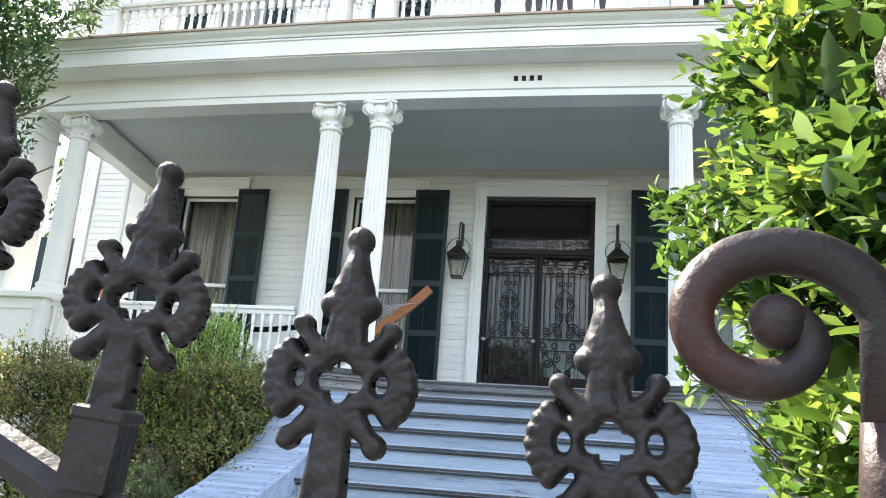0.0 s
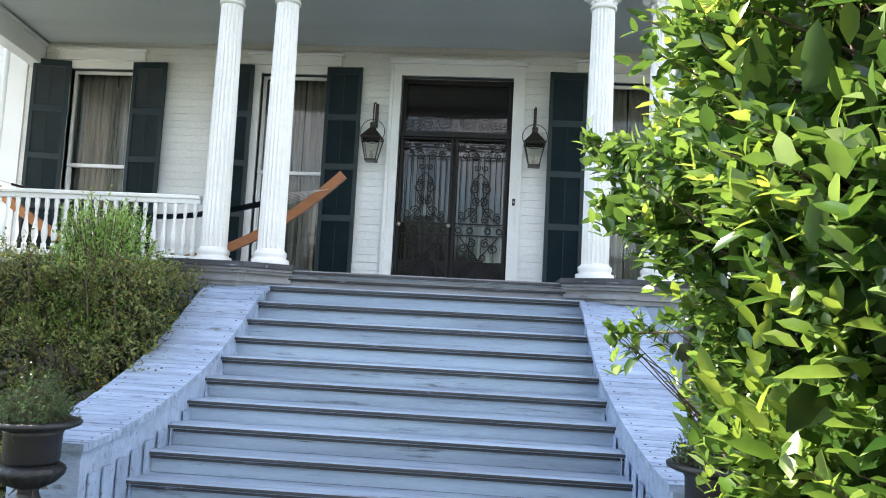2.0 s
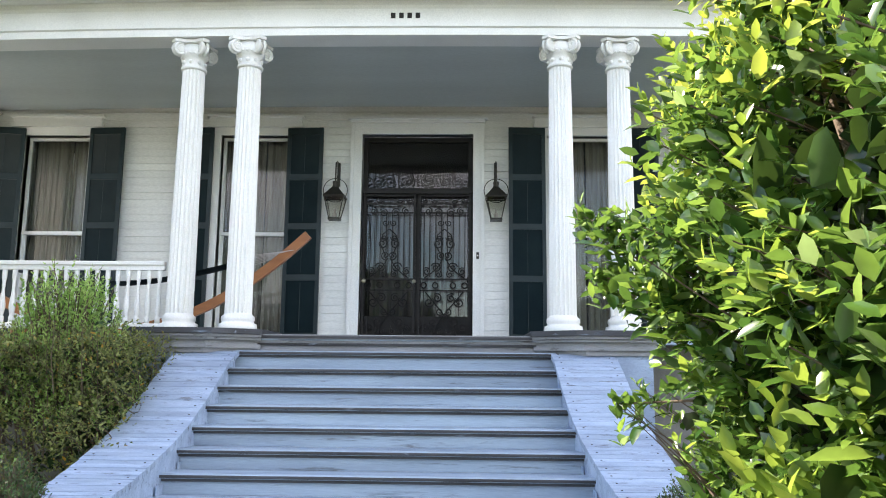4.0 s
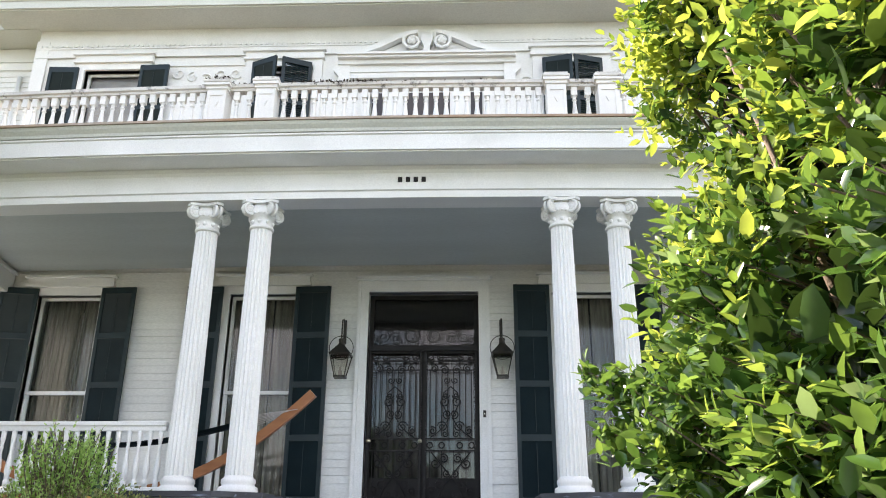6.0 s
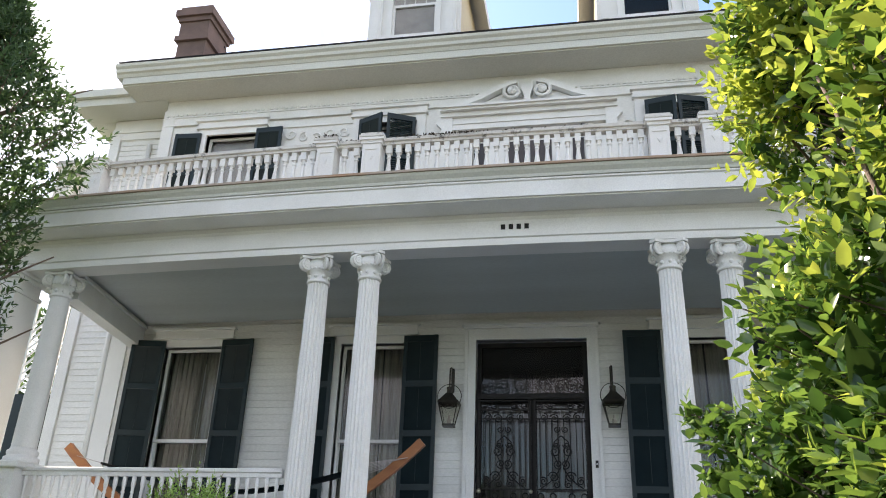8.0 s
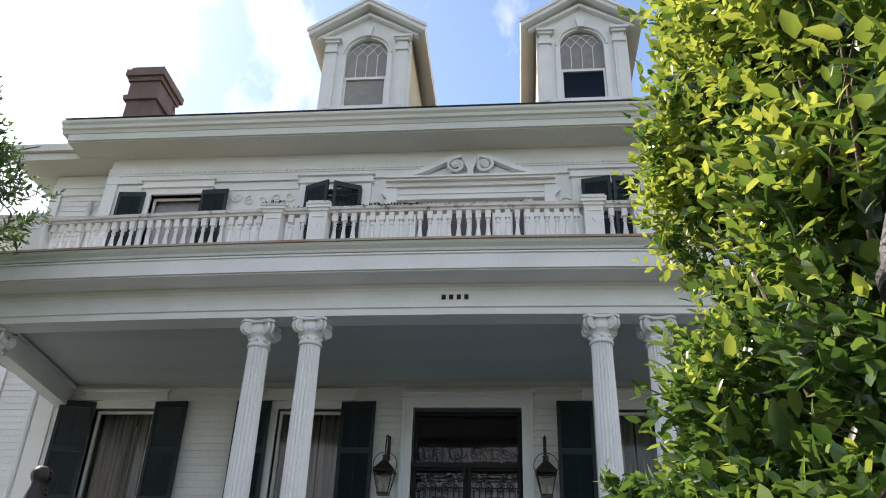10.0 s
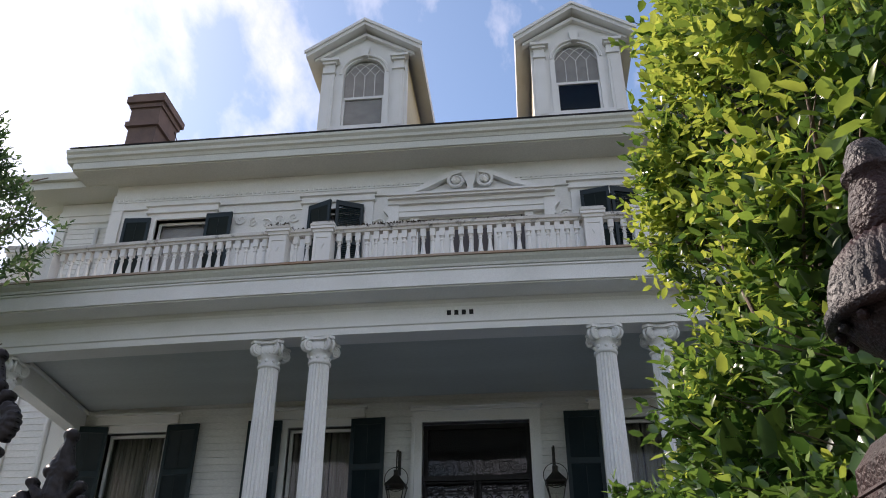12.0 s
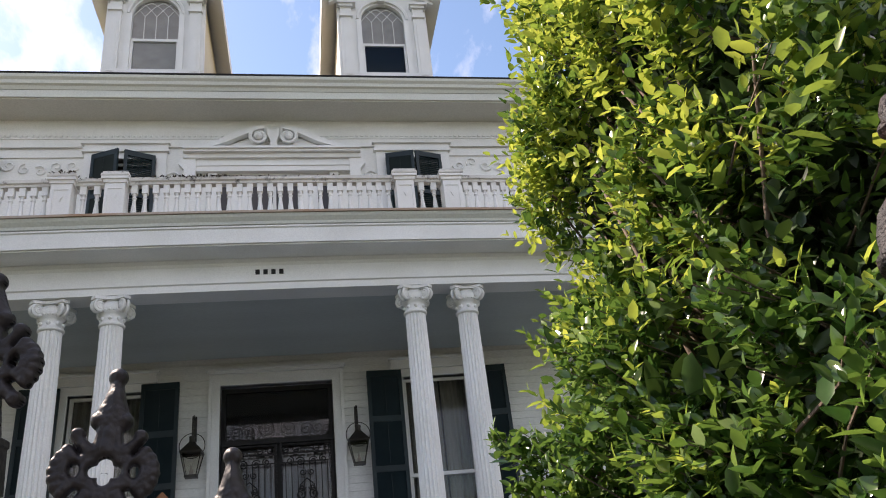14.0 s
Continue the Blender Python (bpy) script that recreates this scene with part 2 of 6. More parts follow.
def mesh_of(name, bm, mat, smooth=False):
    me = bpy.data.meshes.new(name)
    bm.normal_update()
    bm.to_mesh(me)
    bm.free()
    me.materials.append(mat)
    if smooth:
        me.polygons.foreach_set("use_smooth", [True] * len(me.polygons))
    return me


def part(name, bm, mat, parent=None, label="", smooth=False, kind=""):
    """One mesh object under a thing or part; a bmesh or a ready mesh, in world places less the parent's own place."""
    me = bm if isinstance(bm, bpy.types.Mesh) else mesh_of(name, bm, mat, smooth)
    ob = new(name, me)
    ob.parent = parent
    return tagged(ob, label, "", "", kind)


def solid(name, bm, mat, label, category, group="", kind="", smooth=False):
    ob = new(name, mesh_of(name, bm, mat, smooth))
    return tagged(ob, label, category, group, kind)


def box(bm, x0, x1, y0, y1, z0, z1, bevel=0.0):
    v = [bm.verts.new((x, y, z)) for z in (z0, z1) for y in (y0, y1) for x in (x0, x1)]
    f = [bm.faces.new([v[i] for i in q]) for q in ((0, 2, 3, 1), (4, 5, 7, 6), (0, 1, 5, 4), (2, 6, 7, 3), (0, 4, 6, 2), (1, 3, 7, 5))]
    if bevel:
        bmesh.ops.bevel(bm, geom=list({e for g in f for e in g.edges}), offset=bevel, segments=1, affect="EDGES", profile=0.5)
    return bm


def boxed(*a, bevel=0.0):
    return box(bmesh.new(), *a, bevel=bevel)


def sheet(x0, x1, y, z0, z1):
    """One upright sheet of glass."""
    bm = bmesh.new()
    bm.faces.new([bm.verts.new(p) for p in ((x0, y, z0), (x1, y, z0), (x1, y, z1), (x0, y, z1))])
    return bm


def lathe(bm, profile, segs=16, at=(0, 0, 0), flutes=0, depth=0.0):
    """Rings of (radius, height) round a vertical axis; flutes cut scallops into rings marked by a third value."""
    rings = []
    for p in profile:
        r, z = p[0], p[1]
        ring = []
        for k in range(segs):
            a = 2 * math.pi * k / segs
            rr = r - (depth * abs(math.sin(a * flutes / 2)) if flutes and len(p) > 2 else 0)
            ring.append(bm.verts.new((at[0] + rr * math.cos(a), at[1] + rr * math.sin(a), at[2] + z)))
        rings.append(ring)
    for a, b in zip(rings, rings[1:]):
        for k in range(segs):
            bm.faces.new((a[k], a[(k + 1) % segs], b[(k + 1) % segs], b[k]))
    bm.faces.new(rings[0][::-1])
    bm.faces.new(rings[-1])
    return bm


def tube(bm, pts, r, segs=6, taper=None, closed=False):
    """A round bar along points; taper gives the radius at the far end."""
    pts = [Vector(p) for p in pts]
    n, rings = len(pts), []
    side = None
    for i, p in enumerate(pts):
        d = (pts[(i + 1) % n] - pts[i - 1]) if closed else (pts[min(i + 1, n - 1)] - pts[max(i - 1, 0)])
        d.normalize()
        if side is None:
            side = d.orthogonal().normalized()
        side = (side - d * side.dot(d)).normalized()
        up = d.cross(side)
        rr = r if taper is None else r + (taper - r) * i / (n - 1)
        rings.append([bm.verts.new(p + rr * (side * math.cos(2 * math.pi * k / segs) + up * math.sin(2 * math.pi * k / segs))) for k in range(segs)])
    pairs = list(zip(rings, rings[1:])) + ([(rings[-1], rings[0])] if closed else [])
    for a, b in pairs:
        for k in range(segs):
            bm.faces.new((a[k], a[(k + 1) % segs], b[(k + 1) % segs], b[k]))
    if not closed:
        bm.faces.new(rings[0][::-1])
        bm.faces.new(rings[-1])
    return bm


def ring_pts(cx, cz, r, y, n=14, rz=None, start=0.0):
    rz = rz or r
    return [(cx + r * math.cos(start + 2 * math.pi * k / n), y, cz + rz * math.sin(start + 2 * math.pi * k / n)) for k in range(n)]


def scroll_pts(cx, cz, r, y, turns=1.4, start=0.0, hand=1, n=18):
    """A spiral in an upright plane, from its outer end to its eye."""
    out = []
    for k in range(n):
        f = k / (n - 1)
        a, rr = start + hand * f * turns * 2 * math.pi, r * (1 - 0.82 * f)
        out.append((cx + rr * math.cos(a), y, cz + rr * math.sin(a)))
    return out


def ball(bm, c, r, segs=10, rings=6, sz=1.0):
    prof = [(max(r * math.sin(math.pi * k / rings), 0.02 * r), -r * sz * math.cos(math.pi * k / rings)) for k in range(rings + 1)]
    return lathe(bm, prof, segs, c)


def prism(bm, outline, y0, y1):
    """An upright plate: an outline of (x, z), from y0 to y1."""
    a = [bm.verts.new((x, y0, z)) for x, z in outline]
    b = [bm.verts.new((x, y1, z)) for x, z in outline]
    n = len(a)
    bm.faces.new(a)
    bm.faces.new(b[::-1])
    for k in range(n):
        bm.faces.new((a[k], b[k], b[(k + 1) % n], a[(k + 1) % n]))
    return bm


def slab(bm, outline, z0, z1):
    """A flat plate: an outline of (x, y), from z0 to z1."""
    a = [bm.verts.new((x, y, z0)) for x, y in outline]
    b = [bm.verts.new((x, y, z1)) for x, y in outline]
    n = len(a)
    bm.faces.new(a[::-1])
    bm.faces.new(b)
    for k in range(n):
        bm.faces.new((a[k], a[(k + 1) % n], b[(k + 1) % n], b[k]))
    bmesh.ops.recalc_face_normals(bm, faces=bm.faces)
    return bm


MID = -0.85           # the house's middle line


def bow(x):
    """The bowed front line of the porch."""
    return 8.27 + 0.005 * (x - MID) ** 2


def bow_sweep(bm, profile, xa, xb, steps=40):
    """A moulding along the bowed front: a closed profile of (outwards, z)."""
    rings = []
    for k in range(steps + 1):
        x = xa + (xb - xa) * k / steps
        rings.append([bm.verts.new((x, bow(x) - o, z)) for o, z in profile])
    n = len(profile)
    for a, b in zip(rings, rings[1:]):
        for k in range(n):
            bm.faces.new((a[k], a[(k + 1) % n], b[(k + 1) % n], b[k]))
    bm.faces.new(rings[0])
    bm.faces.new(rings[-1][::-1])
    bmesh.ops.recalc_face_normals(bm, faces=bm.faces)
    return bm


def straight_sweep(bm, profile, xa, xb, y):
    rings = [[bm.verts.new((x, y - o, z)) for o, z in profile] for x in (xa, xb)]
    n = len(profile)
    for k in range(n):
        bm.faces.new((rings[0][k], rings[0][(k + 1) % n], rings[1][(k + 1) % n], rings[1][k]))
    bm.faces.new(rings[0])
    bm.faces.new(rings[1][::-1])
    bmesh.ops.recalc_face_normals(bm, faces=bm.faces)
    return bm


def leaf_mesh(name, base, ahead, up, length, width, mat, fold=0.25, droop=0.12):
    """Many leaves in one mesh: arrays of base points, directions, face normals, lengths and widths."""
    base, ahead, up = np.asarray(base, float), np.asarray(ahead, float), np.asarray(up, float)
    ahead /= np.linalg.norm(ahead, axis=1)[:, None] + 1e-9
    side = np.cross(ahead, up)
    side /= np.linalg.norm(side, axis=1)[:, None] + 1e-9
    up = np.cross(side, ahead)
    n = len(base)
    L, W = np.asarray(length)[:, None], np.asarray(width)[:, None]
    rows = [(0, 0, 0), (-0.42, 0.28, 1), (0, 0.30, 0), (0.42, 0.28, 1), (-0.40, 0.66, 1), (0, 0.68, 0), (0.40, 0.66, 1), (0, 1.0, 0)]
    v = np.stack([base + side * W * a + ahead * L * b + up * (W * fold * c * 0.5 - L * droop * b * b) for a, b, c in rows], 1).reshape(-1, 3)
    tris = np.array([(0, 2, 1), (0, 3, 2), (1, 2, 4), (2, 5, 4), (2, 3, 5), (3, 6, 5), (4, 5, 7), (5, 6, 7)])
    f = (tris[None] + 8 * np.arange(n)[:, None, None]).reshape(-1, 3)
    me = bpy.data.meshes.new(name)
    me.vertices.add(len(v))
    me.vertices.foreach_set("co", v.ravel())
    me.loops.add(f.size)
    me.loops.foreach_set("vertex_index", f.ravel())
    me.polygons.add(len(f))
    me.polygons.foreach_set("loop_start", np.arange(0, f.size, 3))
    me.polygons.foreach_set("loop_total", np.full(len(f), 3))
    me.polygons.foreach_set("use_smooth", np.ones(len(f), bool))
    me.update(calc_edges=True)
    me.materials.append(mat)
    return me


def sprigs(rng, tips, outward, twig=0.2, pairs=4, length=0.06, width=0.028, jitter=0.45, lift=0.4):
    """Twigs that end at the tips and point outwards, with leaves in pairs: arrays for leaf_mesh."""
    tips, outward = np.asarray(tips), np.asarray(outward)
    n = len(tips)
    d = outward + rng.normal(0, jitter, (n, 3)) + np.array([0, 0, lift])
    d /= np.linalg.norm(d, axis=1)[:, None]
    s = np.cross(d, rng.normal(0, 1, (n, 3)))
    s /= np.linalg.norm(s, axis=1)[:, None] + 1e-9
    t = np.cross(d, s)
    B, A, U, Ls, Ws = [], [], [], [], []
    for k in range(pairs):
        f = k / max(pairs - 1, 1)
        turn = s if k % 2 == 0 else t
        for sg in (-1, 1):
            B.append(tips - d * twig * (1 - f)[..., None] if np.ndim(f) else tips - d * (twig * (1 - f)))
            a = d * (0.55 + 0.6 * f) + turn * sg * (1.0 - 0.5 * f) + rng.normal(0, 0.25, (n, 3))
            A.append(a)
            U.append(d * 0.8 - turn * sg * 0.5 + np.array([0, 0, 0.7]) + rng.normal(0, 0.3, (n, 3)))
            q = length * (1.15 - 0.45 * f) * rng.uniform(0.6, 1.25, n)
            Ls.append(q)
            Ws.append(q * width / length * rng.uniform(0.85, 1.15, n))
    return np.concatenate(B), np.concatenate(A), np.concatenate(U), np.concatenate(Ls), np.concatenate(Ws)


# ---- ground ----
FLOOR = 2.42          # porch floor
WALL = 11.08          # front wall face
tagged(solid("ground", slab(bmesh.new(), [(-900, -900), (900, -900), (900, 900), (-900, 900)], -0.5, 0.0), LAWN, "shaded garden ground with sparse green cover", "ground", kind="structure"))
walkway = thing("front_walk", "grey concrete garden walk leading to the steps", "walk", kind="structure")
paver = mesh_of("paver", boxed(-0.79, 0.79, -0.39, 0.39, 0.0, 0.03, bevel=0.006), PAVING)
for r in range(6):
    for c in range(2):
        o = part("paver", paver, PAVING, walkway)
        o.location = (MID - 0.8 + 1.6 * c, 0.75 + 0.8 * r, 0.0)
solid("pavement", boxed(-40, 40, -3.5, -0.05, 0.0, 0.04), PAVING, "grey concrete pavement outside the fence", "pavement", kind="structure")
solid("road", boxed(-200, 200, -12.0, -3.7, 0.0, 0.02), SOIL, "dark street surface beyond the pavement", "road", kind="structure")

# ---- walls of the house ----
# openings: middle, half width, foot, head
LOW_WINDOWS = [(-6.33, 0.50, FLOOR + 0.08, 5.54), (-3.30, 0.52, FLOOR + 0.08, 5.54), (1.60, 0.52, FLOOR + 0.08, 5.54), (4.63, 0.50, FLOOR + 0.08, 5.54)]
DOOR = (MID, 0.83, FLOOR, 5.56)
UP_WINDOWS = [(-6.27, 0.50, 7.2, 9.60), (-3.30, 0.50, 7.2, 9.62), (1.60, 0.50, 7.2, 9.62), (4.57, 0.50, 7.2, 9.60)]
UP_DOOR = (MID, 0.95, 6.9, 9.30)
LEFT, RIGHT = -7.68, 5.98


def wall_with_holes(bm, x0, x1, y0, y1, z0, z1, holes):
    """A wall of boxes round its openings."""
    edges = sorted(holes)
    x = x0
    for m, h, a, b in edges:
        box(bm, x, m - h, y0, y1, z0, z1)
        if a > z0:
            box(bm, m - h, m + h, y0, y1, z0, a)
        box(bm, m - h, m + h, y0, y1, b, z1)
        x = m + h
    box(bm, x, x1, y0, y1, z0, z1)
    return bm


wall_low = solid("wall_front_lower", wall_with_holes(bmesh.new(), LEFT, RIGHT, WALL, WALL + 0.22, 0.0, 6.7, LOW_WINDOWS + [DOOR]), SIDING, "white weatherboard front wall behind the porch", "wall", kind="structure")
wall_up = solid("wall_front_upper", wall_with_holes(bmesh.new(), LEFT, RIGHT, WALL, WALL + 0.22, 6.704, 10.9, UP_WINDOWS + [UP_DOOR]), SIDING, "white upper front wall above the balcony", "wall", kind="structure")
bm = bmesh.new()
box(bm, -9.05, LEFT - 0.004, 11.58, 11.8, 0, 10.9)
wall_wing = solid("wall_wing", bm, SIDING, "white weatherboard wall of the set-back side wing", "wall", kind="structure")
bm = bmesh.new()
box(bm, -9.05, -8.85, 11.804, 20, 0, 10.9)
box(bm, RIGHT - 0.2, RIGHT, WALL + 0.224, 20, 0, 10.9)
box(bm, -8.846, RIGHT - 0.204, 19.8, 20, 0, 10.9)
solid("wall_back_and_sides", bm, SIDING, "plain white house walls on the sides and back", "wall", kind="structure")
# added sheets, coloured dark so that the rooms look unlit
solid("floor_upper", boxed(LEFT + 0.25, RIGHT - 0.25, WALL + 0.25, 19.7, 6.0, 6.2), DARK, "near-black sheet between the storeys, standing in for dim rooms", "floor", kind="structure")
solid("wall_inner", boxed(LEFT + 0.25, RIGHT - 0.25, 14.0, 14.15, 0.1, 10.5), DARK, "near-black sheet behind the windows, standing in for dim rooms", "wall", kind="structure")

# clapboards, lapped and tilted, cut round the openings
BOARD = 0.112
bm = bmesh.new()
v = [bm.verts.new(p) for p in ((0, -0.024, 0), (1, -0.024, 0), (1, 0, 0), (0, 0, 0), (0, -0.008, BOARD + 0.006), (1, -0.008, BOARD + 0.006), (1, 0, BOARD + 0.006), (0, 0, BOARD + 0.006))]
for q in ((0, 3, 2, 1), (4, 5, 6, 7), (0, 1, 5, 4), (2, 3, 7, 6), (1, 2, 6, 5), (0, 4, 7, 3)):
    bm.faces.new([v[i] for i in q])
clap = mesh_of("clapboard", bm, SIDING)


def clapboards(wall, x0, x1, y, z0, z1, holes, trim=0.15):
    z = z0
    while z < z1 - 0.02:
        x = x0
        spans = []
        for m, h, a, b in sorted(holes):
            if a - trim < z + BOARD and z < b + trim:
                spans.append((x, m - h - trim))
                x = m + h + trim
        spans.append((x, x1))
        for a, b in spans:
            if b - a > 0.05:
                o = part("clapboard", clap, SIDING, wall)
                o.location, o.scale = (a, y, z), (b - a, 1, min(1, (z1 - z) / BOARD))
        z += BOARD


clapboards(wall_low, LEFT, RIGHT, WALL, FLOOR, 5.93, LOW_WINDOWS + [DOOR], 0.16)
clapboards(wall_wing, -8.86, LEFT - 0.01, 11.58, 1.2, 10.0, [], 0)

# ---- trim of doors and windows ----
def casing(bm, m, h, a, b, y, w=0.16, head=0.12, out=0.05, sill=True):
    """Flat architraves with a hood over the head."""
    box(bm, m - h - w, m - h, y - out, y + 0.1, a, b)
    box(bm, m + h, m + h + w, y - out, y + 0.1, a, b)
    box(bm, m - h - w, m + h + w, y - out, y + 0.1, b, b + head)
    box(bm, m - h - w - 0.04, m + h + w + 0.04, y - out - 0.05, y + 0.09, b + head, b + head + 0.05)
    box(bm, m - h - w - 0.02, m + h + w + 0.02, y - out - 0.02, y + 0.09, b + head + 0.05, b + head + 0.15)
    box(bm, m - h - w - 0.06, m + h + w + 0.06, y - out - 0.07, y + 0.09, b + head + 0.15, b + head + 0.18)
    if sill:
        box(bm, m - h - w, m + h + w, y - out - 0.06, y + 0.12, a - 0.07, a)
    return bm


def folds(bm, x0, x1, y, z0, z1, pleats=9, deep=0.03, seed=1):
    """A hanging cloth with uneven pleats."""
    rng = random.Random(seed)
    n = pleats * 4
    top, bot = [], []
    for k in range(n + 1):
        x = x0 + (x1 - x0) * k / n
        d = deep * math.sin(k * math.pi / 2 + rng.uniform(-0.5, 0.5)) * rng.uniform(0.5, 1)
        top.append(bm.verts.new((x, y + d * 0.6, z1)))
        bot.append(bm.verts.new((x + rng.uniform(-0.01, 0.01), y + d, z0)))
    for k in range(n):
        bm.faces.new((top[k], top[k + 1], bot[k + 1], bot[k]))
    return bm


def sash_window(number, m, h, a, b, y, rail, seed, cloth=True, blind=False):
    w = thing("window_%d" % number, "tall white-framed sash window with pale curtains" if cloth else "white-framed sash window with a drawn pale blind", "window", (m, y, a), kind="structure")
    c = lambda bm: bmesh.ops.translate(bm, verts=bm.verts, vec=(-m, -y, -a))
    bm = casing(bmesh.new(), m, h, a, b, y)
    c(bm)
    part("window_frame", bm, WHITE, w)
    for name, z0, z1, yy in (("upper_sash", rail - 0.02, b, y + 0.10), ("lower_sash", a, rail + 0.03, y + 0.14)):
        bm = bmesh.new()
        box(bm, m - h, m - h + 0.05, yy, yy + 0.035, z0, z1)
        box(bm, m + h - 0.05, m + h, yy, yy + 0.035, z0, z1)
        box(bm, m - h + 0.05, m + h - 0.05, yy, yy + 0.035, z1 - 0.05, z1)
        box(bm, m - h + 0.05, m + h - 0.05, yy, yy + 0.035, z0, z0 + 0.05)
        c(bm)
        sash = part(name, bm, WHITE, w)
        bm = sheet(m - h + 0.05, m + h - 0.05, yy + 0.016, z0 + 0.05, z1 - 0.05)
        c(bm)
        pane = part("pane", bm, GLASS, sash)
        pane.visible_shadow = False
    if cloth:
        bm = folds(bmesh.new(), m - h - 0.05, m + h * 0.15, y + 0.34, a - 0.02, b + 0.05, 7, 0.035, seed)
        folds(bm, m + h * 0.2, m + h + 0.05, y + 0.33, a - 0.02, b + 0.05, 5, 0.035, seed + 7)
        c(bm)
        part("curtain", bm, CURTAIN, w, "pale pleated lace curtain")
    if blind:
        bm = boxed(m - h, m + h, y + 0.24, y + 0.25, b - (1.9 if not cloth else 0.55), b)
        c(bm)
        part("blind", bm, BLIND, w, "pale roller blind, drawn down")
    return w


n = 0
for m, h, a, b in LOW_WINDOWS[:3]:
    n += 1
    sash_window(n, m, h, a, b, WALL, 4.05, n, True, False)
for m, h, a, b in UP_WINDOWS[:3]:
    n += 1
    sash_window(n, m, h, a, b, WALL, 8.5, n, False, True)


# ---- shutters ----
def shutter(w, z0, z1, rails):
    """A louvred shutter, hinge edge at x = 0, flat at y = 0; rails are the heights of its cross bars above the foot."""
    s = thing("shutter", "", "shutter")
    height = z1 - z0
    bm = bmesh.new()
    box(bm, 0, 0.055, -0.04, 0, 0, height)
    box(bm, w - 0.055, w, -0.04, 0, 0, height)
    for z, t in rails:
        box(bm, 0.055, w - 0.055, -0.038, -0.002, z, z + t)
    part("frame", bm, SHUTTER, s)
    bm = bmesh.new()
    spans = [(ra[0] + ra[1], rb[0]) for ra, rb in zip(rails, rails[1:])]
    for k, (za, zb) in enumerate(spans):
        z = za
        while z < zb - 0.01:
            q = [bm.verts.new(p) for p in ((0.055, -0.006, z), (w - 0.055, -0.006, z), (w - 0.055, -0.034, z + 0.046), (0.055, -0.034, z + 0.046), (0.055, -0.002, z + 0.006), (w - 0.055, -0.002, z + 0.006))]
            bm.faces.new(q[:4])
            bm.faces.new((q[4], q[5], q[1], q[0]))
            z += 0.04
    part("louvre_slats", bm, SHUTTER, s)
    bm = bmesh.new()
    for za, zb in spans:
        tube(bm, [(w / 2, -0.040, za + 0.04), (w / 2, -0.040, zb - 0.04)], 0.004, 5)
    part("tilt_rod", bm, SHUTTER, s)
    return s


LOW_RAILS = [(0.0, 0.11), (0.86, 0.09), (1.62, 0.09), (2.36, 0.09), (3.06, 0.10)]
low_shutter = shutter(0.54, FLOOR + 0.06, 5.64, LOW_RAILS)
tagged(low_shutter, "tall black-green louvred shutter folded open against the wall", "shutter", "shutters of the lower windows")
places = []
for k, (m, h, a, b) in enumerate(LOW_WINDOWS[:3]):
    places += [(m - h - (0.50, 0.62, 0.58)[k], 12 if k == 0 else 3), (m + h + (0.04, -0.01, 0.04)[k], -4)]
first = True
for x, tilt in places:
    mtx = pose(x, WALL - 0.075 - (0.10 if tilt > 5 else 0.06 if tilt > 0 else 0.0), FLOOR + 0.05, 0, 0, tilt)
    if first:
        low_shutter.matrix_basis = mtx
        first = False
    else:
        copy_thing(low_shutter, mtx)
up_shutter = shutter(0.50, 7.25, 9.72, [(0, 0.1), (0.8, 0.08), (1.6, 0.08), (2.37, 0.10)])
tagged(up_shutter, "black louvred shutter of an upper window, folded flat", "shutter", "shutters of the upper windows")
up_shutter.matrix_basis = pose(-7.36, WALL - 0.075, 7.16, 0, 0, 3)
copy_thing(up_shutter, pose(-5.76, WALL - 0.08, 7.16, 0, 0, -2))
for x, a in ((-3.80, -24), (-2.80, 204), (1.10, -12), (2.10, 196)):
    o = copy_thing(up_shutter, pose(x, WALL - 0.12, 7.16, 0, 0, a))
    tagged(o, "black louvred shutter of an upper window, standing ajar", "shutter", "shutters of the upper windows")

# ---- entrance ----
door = thing("door_1", "dark double entrance door behind ornate black iron gates, closed", "door", (MID, WALL, FLOOR), kind="structure")


def at_door(bm):
    bmesh.ops.translate(bm, verts=bm.verts, vec=(-MID, -WALL, -FLOOR))
    return bm


D0, D1, DT = FLOOR, DOOR[3], 4.70
bm = bmesh.new()
for sx in (-1, 1):
    a, b = sorted((MID + sx * 0.83, MID + sx * 0.965))
    box(bm, a, b, WALL - 0.06, WALL + 0.1, D0, D1)
    a, b = sorted((MID + sx * 0.945, MID + sx * 0.995))
    box(bm, a, b, WALL - 0.09, WALL - 0.061, D0, D1 + 0.16)
box(bm, MID - 0.965, MID + 0.965, WALL - 0.06, WALL + 0.1, D1, D1 + 0.17)
box(bm, MID - 1.01, MID + 1.01, WALL - 0.11, WALL + 0.05, D1 + 0.17, D1 + 0.215)
box(bm, MID - 1.04, MID + 1.04, WALL - 0.14, WALL + 0.05, D1 + 0.215, D1 + 0.245)
part("door_casing", at_door(bm), WHITE, door, "white moulded casing round the entrance")
bm = bmesh.new()
for sx in (-1, 1):
    a, b = sorted((MID + sx * 0.83, MID + sx * 0.76))
    box(bm, a, b, WALL + 0.14, WALL + 0.2, D0, D1)
box(bm, MID - 0.76, MID + 0.76, WALL + 0.14, WALL + 0.2, DT - 0.06, DT + 0.06)
box(bm, MID - 0.76, MID + 0.76, WALL + 0.14, WALL + 0.2, D1 - 0.07, D1)
